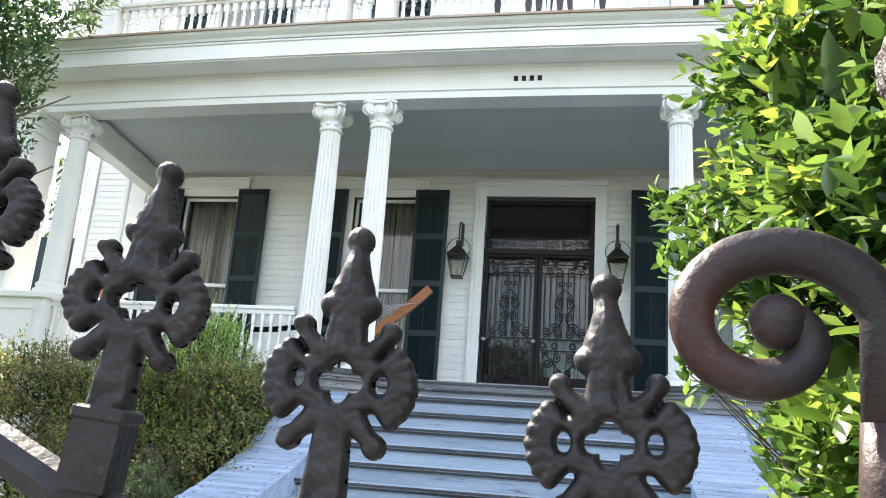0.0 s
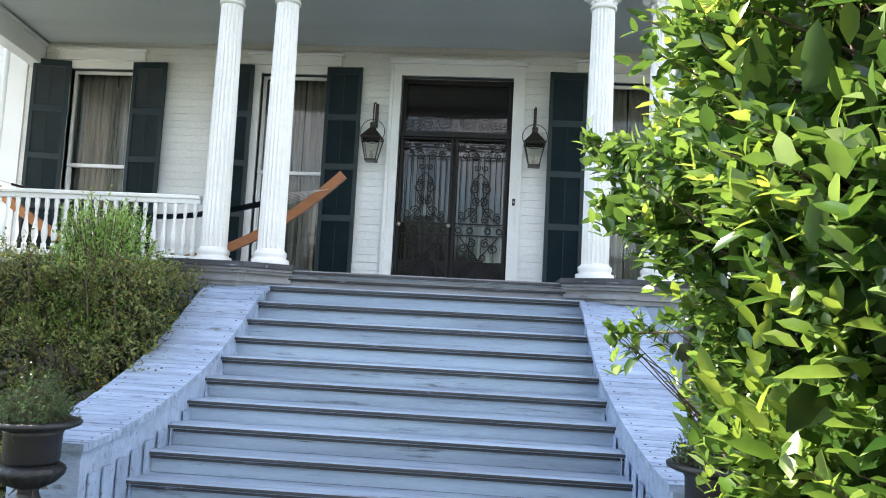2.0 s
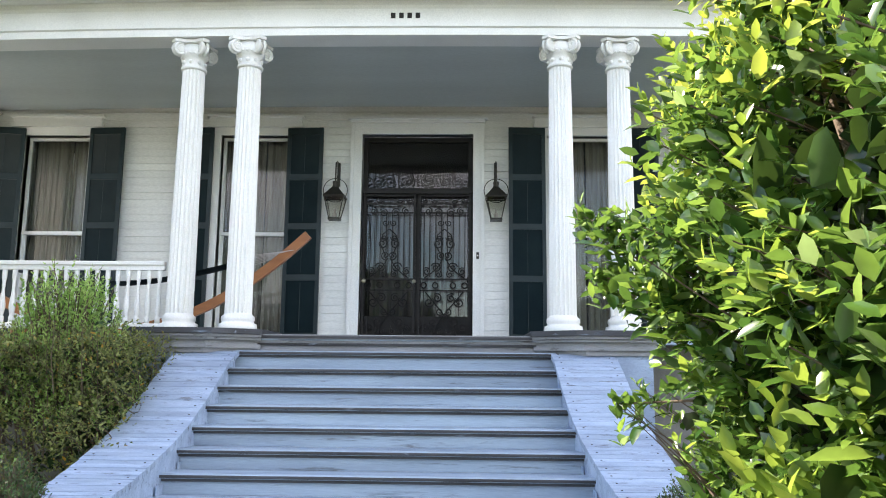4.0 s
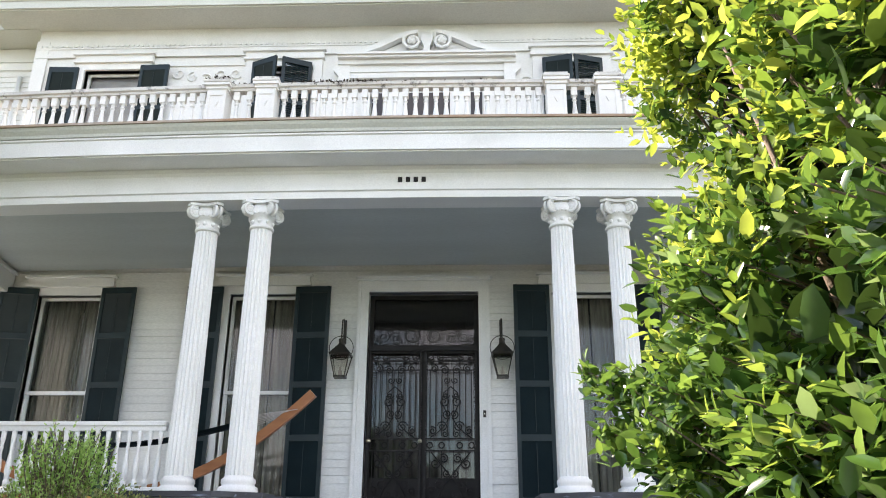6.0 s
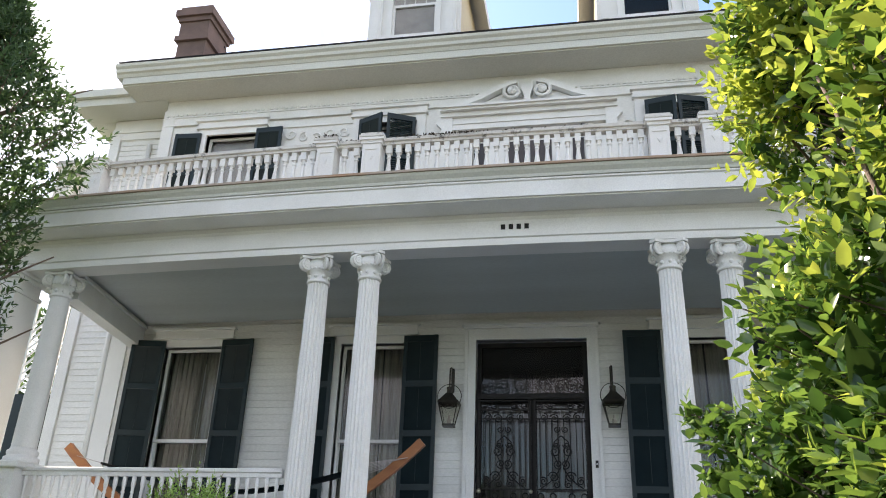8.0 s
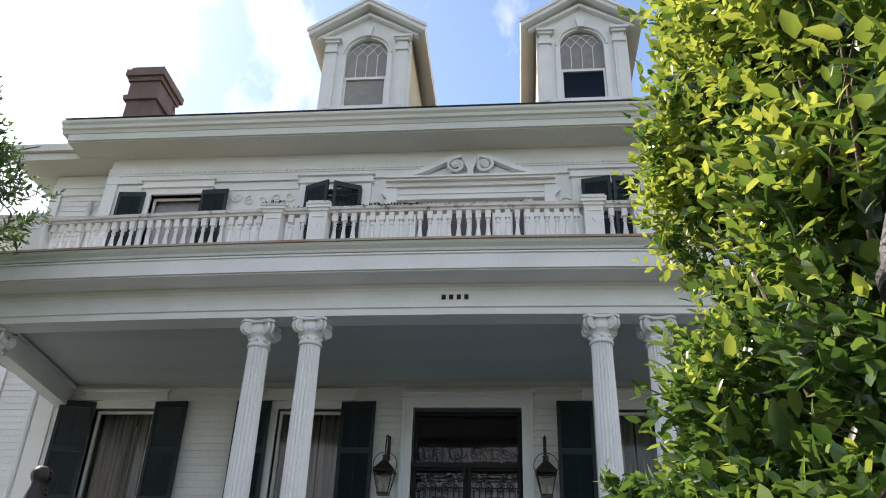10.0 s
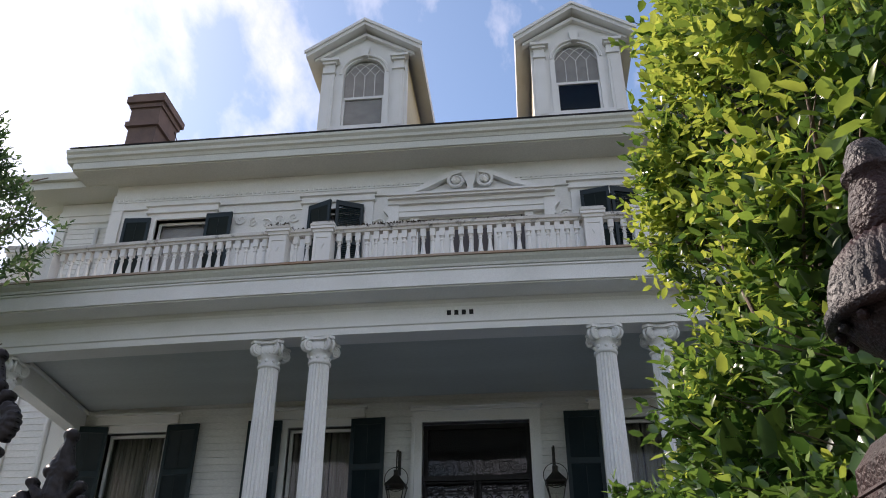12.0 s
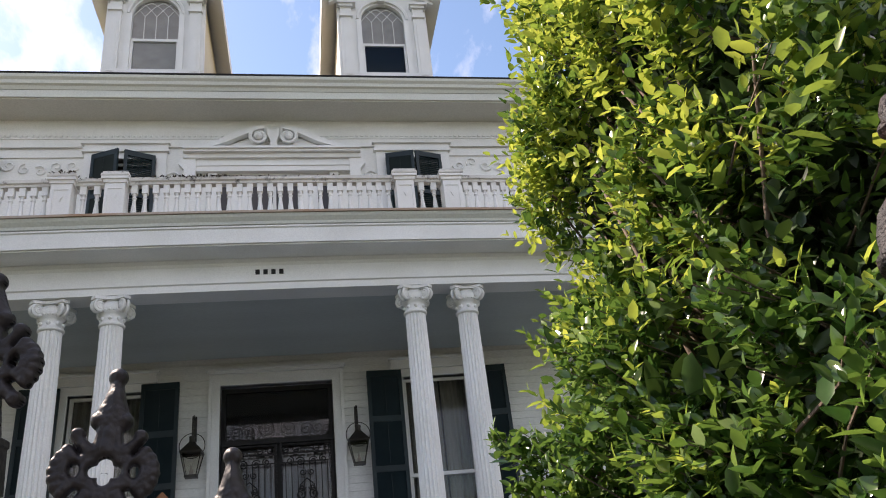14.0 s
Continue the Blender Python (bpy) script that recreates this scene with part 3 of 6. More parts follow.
box(bm, MID - 0.06, MID + 0.06, WALL + 0.14, WALL + 0.2, D0, DT - 0.06)
for sx in (-1, 1):
    a, b = sorted((MID + sx * 0.06, MID + sx * 0.76))
    box(bm, a, b, WALL + 0.14, WALL + 0.2, D0, D0 + 0.42)
part("door_leaf", at_door(bm), IRON, door, "dark painted inner door frame")
pane = part("pane", at_door(sheet(MID - 0.76, MID + 0.76, WALL + 0.167, D0 + 0.4, D1 - 0.06)), DOOR_GLASS, door)
pane.visible_shadow = False
bm = folds(bmesh.new(), MID - 0.74, MID + 0.74, WALL + 0.5, D0 + 0.45, DT - 0.05, 12, 0.03, 5)
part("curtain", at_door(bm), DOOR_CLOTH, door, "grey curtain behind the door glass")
bm = boxed(MID - 0.8, MID + 0.8, WALL + 0.3, WALL + 0.31, DT + 0.47, D1 - 0.02)
part("blind", at_door(bm), DARK, door, "dark transom blind")


def gate_leaf(x0, x1, z0, z1, y):
    """One leaf of the iron gate: frame, bars, bands, rosettes and scrolls."""
    w, mid = x1 - x0, (x0 + x1) / 2
    fr = bmesh.new()
    for a, b in ((x0, x0 + 0.03), (x1 - 0.03, x1)):
        box(fr, a, b, y, y + 0.03, z0, z1)
    H = z1 - z0
    bands = [0.0, 0.03, 0.345, 0.42, 0.865, 0.925, 0.985]
    for f in bands:
        box(fr, x0 + 0.03, x1 - 0.03, y + 0.003, y + 0.027, z0 + f * H, z0 + f * H + 0.018)
    br = bmesh.new()
    for k in range(1, 9):
        x = x0 + w * k / 9
        box(br, x - 0.006, x + 0.006, y + 0.008, y + 0.02, z0 + 0.44 * H, z0 + 0.87 * H)
        if k % 2:
            box(br, x - 0.005, x + 0.005, y + 0.008, y + 0.02, z0 + 0.04 * H, z0 + 0.345 * H)
    sc = bmesh.new()
    r = 0.0095
    zc = z0 + 0.955 * H
    for x in (x0 + 0.09, x1 - 0.09, mid - 0.15, mid + 0.15):
        tube(sc, ring_pts(x, zc, 0.042, y + 0.013, 12), 0.011, 5, closed=True)
    box(sc, mid - 0.11, mid + 0.11, y + 0.008, y + 0.02, zc - 0.012, zc + 0.012)
    zc = z0 + 0.383 * H
    for x in (x0 + 0.09, x1 - 0.09, mid - 0.13, mid + 0.13):
        tube(sc, ring_pts(x, zc, 0.04, y + 0.013, 12), 0.010, 5, closed=True)
    for sx in (-1, 1):
        for cx, cz, rr, tn, st in ((0.09, 0.87, 0.07, 1.6, 0.5), (0.24, 0.88, 0.06, 1.5, 1.6), (0.06, 0.80, 0.05, 1.4, 2.5), (0.10, 0.66, 0.085, 1.5, 1.2), (0.05, 0.58, 0.07, 1.5, 4.2),
                                   (0.12, 0.50, 0.08, 1.6, 0.2), (0.26, 0.475, 0.06, 1.5, 1.0), (0.07, 0.70, 0.05, 1.3, 3.0), (0.08, 0.455, 0.05, 1.4, 2.0), (0.10, 0.30, 0.07, 1.6, 0.9),
                                   (0.22, 0.27, 0.08, 1.5, 2.2), (0.06, 0.21, 0.06, 1.4, 3.6), (0.15, 0.14, 0.075, 1.5, 5.0), (0.27, 0.10, 0.06, 1.4, 0.3), (0.07, 0.08, 0.05, 1.4, 1.9)):
            tube(sc, [(mid + sx * (p[0]), p[1], p[2]) for p in scroll_pts(cx, z0 + cz * H, rr, y + 0.013, tn, st)], r, 5)
        tube(sc, [(mid + sx * p, y + 0.013, z0 + q * H) for p, q in ((0.0, 0.76), (0.10, 0.72), (0.13, 0.66), (0.07, 0.60), (0.02, 0.56), (0.10, 0.50), (0.20, 0.46), (0.3, 0.43))], r, 5)
        tube(sc, [(mid + sx * p, y + 0.013, z0 + q * H) for p, q in ((0.28, 0.34), (0.15, 0.27), (0.0, 0.19), (-0.12, 0.12), (-0.2, 0.04))], r, 5)
    return fr, br, sc


for sx, x0, x1 in ((-1, MID - 0.80, MID - 0.02), (1, MID + 0.02, MID + 0.80)):
    fr, br, sc = gate_leaf(x0, x1, D0 + 0.02, DT - 0.03, WALL + 0.05)
    leaf = part("iron_gate_leaf", at_door(fr), IRON, door, "ornate black wrought-iron gate leaf")
    part("bars", at_door(br), IRON, leaf)
    part("scrollwork", at_door(sc), IRON, leaf)
bm = bmesh.new()
box(bm, MID - 0.82, MID + 0.82, WALL + 0.04, WALL + 0.09, DT - 0.03, DT + 0.05)
for k in range(17):
    x = MID - 0.76 + 1.52 * k / 16
    box(bm, x - 0.005, x + 0.005, WALL + 0.055, WALL + 0.067, DT + 0.05, DT + 0.40)
for sx in (-1, 1):
    for cx, cz, rr, tn, st in ((0.17, 0.17, 0.14, 1.7, 1.2), (0.42, 0.13, 0.10, 1.5, 0.4), (0.60, 0.15, 0.09, 1.5, 2.0), (0.30, 0.30, 0.06, 1.3, 3.0), (0.72, 0.12, 0.06, 1.3, 1.0), (0.52, 0.28, 0.05, 1.3, 4.0)):
        tube(bm, [(MID + sx * p[0], p[1], p[2]) for p in scroll_pts(cx, DT + 0.03 + cz, rr, WALL + 0.06, tn, st)], 0.009, 5)
part("transom_grille", at_door(bm), IRON, door, "scrolled iron grille in the transom")
bm = ball(bmesh.new(), (MID - 0.77, WALL + 0.03, FLOOR + 0.93), 0.035)
ball(bm, (MID - 0.03, WALL + 0.03, FLOOR + 0.93), 0.03)
part("door_handle", at_door(bm), BRASS, door, "pale worn brass knob", smooth=True)
bell = thing("door_bell", "small dark doorbell plate on the white casing", "doorbell", (0.05, WALL - 0.07, 3.72))
part("plate", boxed(-0.02, 0.02, 0.0, 0.012, -0.05, 0.05, bevel=0.004), BRONZE, bell)
part("button", ball(bmesh.new(), (0, -0.003, 0), 0.011, 8, 5), WHITE, bell)


# ---- hanging gas lanterns ----
def lantern():
    t = thing("wall_lantern", "dark bronze gas lantern hanging from a wall bracket", "lantern", group="lanterns beside the door")
    part("mount", boxed(-0.022, 0.022, 0.24, 0.30, 0.56, 0.92, bevel=0.004), BRONZE, t)
    bm = tube(bmesh.new(), [(0, 0.25, 0.88), (0, 0.12, 0.90), (0, 0.02, 0.86), (0, 0, 0.74), (0, 0, 0.56)], 0.012, 6)
    part("bracket", bm, BRONZE, t)
    part("hoop", tube(bmesh.new(), ring_pts(0, 0.44, 0.175, 0, 28), 0.006, 5, closed=True), BRONZE, t)
    bm = bmesh.new()
    lathe(bm, [(0.02, 0.58), (0.045, 0.57), (0.04, 0.52), (0.05, 0.48)], 8)
    part("chimney_cap", bm, BRONZE, t)
    bm = bmesh.new()
    for a, b in (((0.045, 0.48), (0.150, 0.345)), ((0.155, 0.345), (0.145, 0.32))):
        ra = [bm.verts.new((sx * a[0], sy * a[0], a[1])) for sx, sy in ((-1, -1), (1, -1), (1, 1), (-1, 1))]
        rb = [bm.verts.new((sx * b[0], sy * b[0], b[1])) for sx, sy in ((-1, -1), (1, -1), (1, 1), (-1, 1))]
        for k in range(4):
            bm.faces.new((ra[k], rb[k], rb[(k + 1) % 4], ra[(k + 1) % 4]))
    part("hood", bm, BRONZE, t)
    bm = bmesh.new()
    for sx, sy in ((-1, -1), (1, -1), (1, 1), (-1, 1)):
        tube(bm, [(sx * 0.138, sy * 0.138, 0.32), (sx * 0.075, sy * 0.075, 0.03)], 0.009, 4)
    box(bm, -0.085, 0.085, -0.085, 0.085, 0.0, 0.03)
    part("cage", bm, BRONZE, t)
    bm = bmesh.new()
    ra = [bm.verts.new((sx * 0.134, sy * 0.134, 0.318)) for sx, sy in ((-1, -1), (1, -1), (1, 1), (-1, 1))]
    rb = [bm.verts.new((sx * 0.072, sy * 0.072, 0.032)) for sx, sy in ((-1, -1), (1, -1), (1, 1), (-1, 1))]
    for k in range(4):
        bm.faces.new((ra[k], rb[k], rb[(k + 1) % 4], ra[(k + 1) % 4]))
    g = part("pane", bm, LAMP_GLASS, t)
    g.visible_shadow = False
    bm = lathe(bmesh.new(), [(0.03, 0.03), (0.03, 0.10), (0.016, 0.11), (0.016, 0.16)], 8)
    part("burner", bm, BLIND, t, "pale gas burner")
    return t


lamp = lantern()
lamp.matrix_basis = pose(-2.02, WALL - 0.32, 4.19)
copy_thing(lamp, pose(0.31, WALL - 0.32, 4.19))

# ---- porch ----
bm = slab(bmesh.new(), [(-2.28, 7.93), (0.58, 7.93), (0.58, 8.15), (5.6, 8.45), (5.6, WALL), (-8.1, WALL), (-8.1, 8.5), (-2.28, 8.15)], FLOOR - 0.06, FLOOR)
solid("porch_floor", bm, STEP, "grey-blue painted porch floor boards", "floor", kind="structure")
bm = bmesh.new()
box(bm, -8.05, -3.3, 8.62, 8.82, 0, FLOOR - 0.064)
box(bm, 1.6, 5.55, 8.62, 8.82, 0, FLOOR - 0.064)
solid("porch_skirt", bm, PAVING, "grey stuccoed skirting wall under the porch floor", "wall", kind="structure")
solid("ceiling", bow_sweep(bmesh.new(), [(-0.0, 5.94), (-0.0, 6.0), (-2.62, 6.0), (-2.62, 5.94)], -8.0, 5.6, 24), CEILING, "pale grey-blue boarded porch ceiling", "ceiling", kind="structure")
bm = bow_sweep(bmesh.new(), [(0.16, 5.815), (0.17, 5.815), (0.17, 5.87), (0.158, 5.872), (0.158, 5.905), (0.185, 5.915), (0.185, 5.935), (0.15, 5.945), (0.15, 6.14), (0.165, 6.18), (0.20, 6.22), (-0.15, 6.22), (-0.15, 5.815)], -8.0, 5.6)
solid("trim_porch_frieze", bm, WHITE, "white bowed frieze over the porch columns", "trim", kind="structure")
bm = bow_sweep(bmesh.new(), [(0.15, 6.224), (0.55, 6.224), (0.55, 6.24), (0.58, 6.24), (0.58, 6.43), (0.60, 6.44), (0.60, 6.46), (-0.1, 6.46), (-0.1, 6.224)], -8.45, 6.0)
solid("trim_porch_cornice", bm, WHITE, "white bowed cornice board of the porch", "trim", kind="structure")
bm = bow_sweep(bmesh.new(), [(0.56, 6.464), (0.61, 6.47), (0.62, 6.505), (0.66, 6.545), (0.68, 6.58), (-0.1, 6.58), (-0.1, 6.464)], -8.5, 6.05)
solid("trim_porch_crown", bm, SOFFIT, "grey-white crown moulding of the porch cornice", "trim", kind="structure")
bm = bow_sweep(bmesh.new(), [(0.70, 6.584), (0.70, 6.612), (-2.75, 6.70), (-2.75, 6.584)], -8.06, 6.07)
solid("roof_porch", bm, RUSTLINE, "metal deck edge of the porch roof, rust-stained", "roof", kind="structure")
bm = bmesh.new()
for out_, z0, z1 in ((0.11, 5.55, 5.936), (0.15, 5.86, 5.90)):
    v = [bm.verts.new((x + sx * out_, y, z)) for z in (z0, z1) for x, y in ((-7.02, 8.75), (-7.36, WALL - 0.03)) for sx in (-1, 1)]
    for q in ((0, 2, 3, 1), (4, 5, 7, 6), (0, 1, 5, 4), (2, 6, 7, 3), (0, 4, 6, 2), (1, 3, 7, 5)):
        bm.faces.new([v[i] for i in q])
bmesh.ops.recalc_face_normals(bm, faces=bm.faces)
solid("trim_porch_side_beam", bm, WHITE, "white side beam from the corner column to the wall", "trim", kind="structure")
bm = bmesh.new()
box(bm, -7.82, LEFT + 0.16, WALL - 0.05, 11.57, FLOOR, 5.94)
box(bm, LEFT - 0.03, LEFT + 0.2, WALL - 0.04, WALL - 0.002, 6.72, 10.2)
box(bm, -9.08, -8.88, 11.52, 11.576, 1.0, 10.2)
solid("trim_corner_boards", bm, WHITE, "white corner boards of the front wall", "trim", kind="structure")
bm = tube(bmesh.new(), [(-8.22, 11.53, 1.0), (-8.22, 11.53, 9.8)], 0.045, 8)
solid("downspout", bm, WHITE, "white painted downspout on the wing wall", "downspout", smooth=True)
bm = boxed(-9.75, -9.12, 11.5, 11.6, 2.4, 4.9)
solid("shutter", bm, SHUTTER, "dark closed shutter panel of the side wing", "shutter")
lattice = thing("lattice_screen", "white diagonal wooden lattice screen beside the wing", "lattice", (-9.45, 11.55, 5.0))
bm = boxed(-0.36, -0.30, -0.02, 0.02, -2.6, 1.6)
box(bm, 0.26, 0.32, -0.02, 0.02, -2.6, 1.6)
part("frame", bm, WHITE, lattice)
for k in range(9):
    z = -0.05 + k * 0.15
    o = part("lattice_strip", prism(bmesh.new(), [(-0.30, z), (-0.30, z + 0.05), (0.26, z + 0.55), (0.26, z + 0.5)], -0.008, 0.008), WHITE, lattice)


# ---- columns ----
def column(foot, top, r0, r1, flutes=True):
    """Fluted shaft, moulded base and an Ionic capital with four corner volutes."""
    t = thing("column", "white fluted wooden porch column with an Ionic capital", "column", group="porch columns")
    H = top - foot
    bm = lathe(bmesh.new(), [(r0 * 1.38, 0.0), (r0 * 1.42, 0.03), (r0 * 1.38, 0.075), (r0 * 1.2, 0.085), (r0 * 1.16, 0.10), (r0 * 1.24, 0.12), (r0 * 1.22, 0.155), (r0 * 1.06, 0.17), (r0, 0.19)], 28)
    part("base", bm, WHITE, t, smooth=True)
    prof = []
    for k in range(9):
        f = k / 8
        prof.append((r0 + (r1 - r0) * (f ** 1.6), 0.19 + (H - 0.19 - 0.34) * f, 1))
    bm = lathe(bmesh.new(), prof, 120, flutes=20 if flutes else 0, depth=0.017)
    part("shaft", bm, WHITE, t)
    n0 = H - 0.34
    bm = lathe(bmesh.new(), [(r1 * 1.0, n0), (r1 * 1.16, n0 + 0.008), (r1 * 1.16, n0 + 0.031), (r1 * 1.0, n0 + 0.039), (r1 * 0.98, n0 + 0.133), (r1 * 1.12, n0 + 0.148), (r1 * 1.3, n0 + 0.187), (r1 * 1.3, n0 + 0.234), (r1 * 1.15, n0 + 0.300)], 28)
    for k in range(20):
        a = 2 * math.pi * k / 20
        ball(bm, (r1 * 1.26 * math.cos(a), r1 * 1.26 * math.sin(a), n0 + 0.183), 0.016, 6, 4)
    for k in range(8):
        a = 2 * math.pi * k / 8
        ball(bm, (r1 * 1.0 * math.cos(a), r1 * 1.0 * math.sin(a), n0 + 0.086), 0.026, 8, 4)
    part("neck", bm, WHITE, t, smooth=True)
    bm = bmesh.new()
    for k in range(4):
        a = math.pi / 4 + k * math.pi / 2
        rot = Matrix.Rotation(a, 4, "Z")
        sub = bmesh.new()
        for sy in (-0.03, 0.03):
            pts = [(r1 * 1.50 + p[0], sy, n0 + 0.226 + p[2]) for p in scroll_pts(0, 0, 0.078, 0, 2.0, math.pi * 0.6, -1, 22)]
            tube(sub, pts, 0.021, 6, 0.014)
        tube(sub, [(r1 * 0.6, 0, n0 + 0.273), (r1 * 1.2, 0, n0 + 0.273), (r1 * 1.5, 0, n0 + 0.273)], 0.035, 8, 0.03)
        lathe(sub, [(0.055, -0.04), (0.055, 0.04)], 12)
        last = list(sub.verts)[-24:]
        bmesh.ops.rotate(sub, verts=last, cent=(0, 0, 0), matrix=Matrix.Rotation(math.pi / 2, 3, "X"))
        bmesh.ops.translate(sub, verts=last, vec=(r1 * 1.50, 0, n0 + 0.226))
        bmesh.ops.transform(sub, matrix=rot, verts=sub.verts)
        me = bpy.data.meshes.new("volute")
        sub.to_mesh(me)
        sub.free()
        bm.from_mesh(me)
        bpy.data.meshes.remove(me)
    part("volutes", bm, WHITE, t, smooth=True)
    q, m_ = r1 * 1.72, r1 * 1.38
    outline = []
    for k in range(4):
        a = k * math.pi / 2
        for x, y in ((q, -q + 0.06), (m_, -0.05), (m_, 0.05), (q, q - 0.06), (q - 0.06, q)):
            outline.append((x * math.cos(a) - y * math.sin(a), x * math.sin(a) + y * math.cos(a)))
    bm = slab(bmesh.new(), outline, n0 + 0.300, n0 + 0.335)
    part("abacus", bm, WHITE, t)
    return t


COL_FOOT, COL_TOP = FLOOR + 0.05, 5.812
col = column(COL_FOOT, COL_TOP, 0.148, 0.126)
col.matrix_basis = pose(-3.31, 8.36, COL_FOOT)
for x, y in ((-2.63, 8.29), (0.935, 8.29), (1.61, 8.36)):
    copy_thing(col, pose(x, y, COL_FOOT))
short = column(3.30, COL_TOP, 0.15, 0.125, False)
tagged(short, "slim white corner column on a panelled pedestal", "column", "porch columns")
short.matrix_basis = pose(-7.02, 8.55, 3.30)
pier = thing("porch_pier", "square white panelled corner pier with a moulded cap", "pier", (-7.80, 8.55, 3.30))
bm = boxed(-0.26, 0.26, -0.24, 0.24, 0.0, 2.42)
part("shaft", bm, WHITE, pier)
bm = boxed(-0.19, 0.19, -0.262, -0.242, 0.25, 2.1)
part("panel", bm, WHITE, pier)
bm = boxed(-0.30, 0.30, -0.28, 0.28, 2.42, 2.47)
box(bm, -0.34, 0.34, -0.32, 0.32, 2.47, 2.56)
box(bm, -0.29, 0.29, -0.27, 0.27, 2.22, 2.27)
part("cap", bm, WHITE, pier)
ped = thing("porch_pedestal", "white panelled corner pedestal under the corner columns", "pedestal", (-7.5, 8.55, 0.0))
part("body", boxed(-0.66, 0.66, -0.30, 0.30, 0.0, 3.22), WHITE, ped)
part("cap", boxed(-0.72, 0.72, -0.36, 0.36, 3.22, 3.30, bevel=0.012), WHITE, ped)
bm = boxed(-0.52, 0.52, -0.315, -0.302, 2.55, 2.57)
box(bm, -0.52, 0.52, -0.315, -0.302, 3.08, 3.10)
box(bm, -0.54, -0.52, -0.315, -0.302, 2.55, 3.10)
box(bm, 0.52, 0.54, -0.315, -0.302, 2.55, 3.10)
part("panel", bm, WHITE, ped)

# ---- balustrades ----
bm = bmesh.new()
lathe(bm, [(0.030, 0.0), (0.030, 0.07), (0.018, 0.08), (0.024, 0.10), (0.038, 0.17), (0.036, 0.22), (0.020, 0.34), (0.016, 0.40), (0.024, 0.42), (0.016, 0.44), (0.022, 0.48), (0.026, 0.50), (0.028, 0.51), (0.028, 0.60)], 8)
baluster_low = mesh_of("baluster", bm, WHITE, True)
bm = bmesh.new()
box(bm, -0.036, 0.036, -0.036, 0.036, 0.0, 0.08)
lathe(bm, [(0.026, 0.08), (0.034, 0.10), (0.042, 0.16), (0.040, 0.22), (0.024, 0.36), (0.020, 0.42), (0.032, 0.44), (0.022, 0.46), (0.026, 0.50)], 8)
box(bm, -0.036, 0.036, -0.036, 0.036, 0.50, 0.62)
baluster_up = mesh_of("baluster", bm, WHITE)


def porch_rail(xa, xb, label):
    t = thing("porch_railing", label, "railing", ((xa + xb) / 2, 8.42, FLOOR), group="porch railings")
    half = (xb - xa) / 2
    bm = boxed(-half, half, -0.05, 0.05, 0.78, 0.83, bevel=0.01)
    box(bm, -half, half, -0.03, 0.03, 0.73, 0.78)
    part("top_rail", bm, WHITE, t)
    part("bottom_rail", boxed(-half, half, -0.04, 0.04, 0.07, 0.13, bevel=0.008), WHITE, t)
    n = int((xb - xa) / 0.118)
    for k in range(n):
        o = part("baluster", baluster_low, WHITE, t)
        o.location = (-half + (k + 0.5) * 2 * half / n, 0, 0.13)
    return t


porch_rail(-6.84, -3.52, "white turned-baluster railing between the porch columns")
porch_rail(1.84, 5.5, "white turned-baluster railing beside the shrub")
balcony = thing("balcony_balustrade", "white balustrade with square posts on the porch roof", "balustrade", (0, 0, 0))
BY, BZ = 0.02, 6.66      # set back from the bowed line, deck height


def by(x):
    return bow(x) + BY


posts = [-7.29, -6.80, -3.34, -2.71, 0.95, 1.59, 5.05]
for x in posts:
    y = by(x)
    bm = boxed(x - 0.12, x + 0.12, y - 0.12, y + 0.12, BZ - 0.03, BZ + 0.77)
    box(bm, x - 0.145, x + 0.145, y - 0.145, y + 0.145, BZ - 0.03, BZ + 0.10)
    for a, b in ((-0.12, -0.085), (0.085, 0.12)):
        box(bm, x + a, x + b, y - 0.132, y - 0.121, BZ + 0.10, BZ + 0.70)
    box(bm, x - 0.085, x + 0.085, y - 0.132, y - 0.121, BZ + 0.64, BZ + 0.70)
    box(bm, x - 0.085, x + 0.085, y - 0.132, y - 0.121, BZ + 0.10, BZ + 0.15)
    box(bm, x - 0.140, x + 0.140, y - 0.140, y + 0.140, BZ + 0.73, BZ + 0.775)
    box(bm, x - 0.165, x + 0.165, y - 0.165, y + 0.165, BZ + 0.775, BZ + 0.81)
    prism(bm, [(x - 0.03, BZ + 0.54), (x + 0.03, BZ + 0.54), (x, BZ + 0.47)], y - 0.134, y - 0.122)
    post = part("post", bm, WHITE, balcony)
    bm = boxed(x - 0.172, x + 0.172, y - 0.172, y + 0.172, BZ + 0.812, BZ + 0.852, bevel=0.008)
    box(bm, x - 0.15, x + 0.15, y - 0.15, y + 0.15, BZ + 0.852, BZ + 0.885)
    part("post_cap", bm, OLDCAP, post, "mould-stained white post cap")
for xa, xb in zip(posts, posts[1:]):
    a, b = xa + 0.12, xb - 0.12
    part("top_rail", bow_sweep(bmesh.new(), [(BY * -1 + o, BZ + z) for o, z in ((0.05, 0.74), (0.05, 0.775), (0.075, 0.785), (0.075, 0.83), (-0.075, 0.83), (-0.075, 0.785), (-0.05, 0.775), (-0.05, 0.74))], a, b, 6), OLDCAP, balcony)
    part("bottom_rail", bow_sweep(bmesh.new(), [(BY * -1 + o, BZ + z) for o, z in ((0.06, 0.04), (0.06, 0.12), (-0.06, 0.12), (-0.06, 0.04))], a, b, 6), WHITE, balcony)
    n = int((xb - xa - 0.3) / 0.128)
    for k in range(n):
        x = xa + 0.15 + (xb - xa - 0.3) * (k + 0.5) / n
        o = part("baluster", baluster_up, WHITE, balcony)
        o.location = (x, by(x), BZ + 0.12)


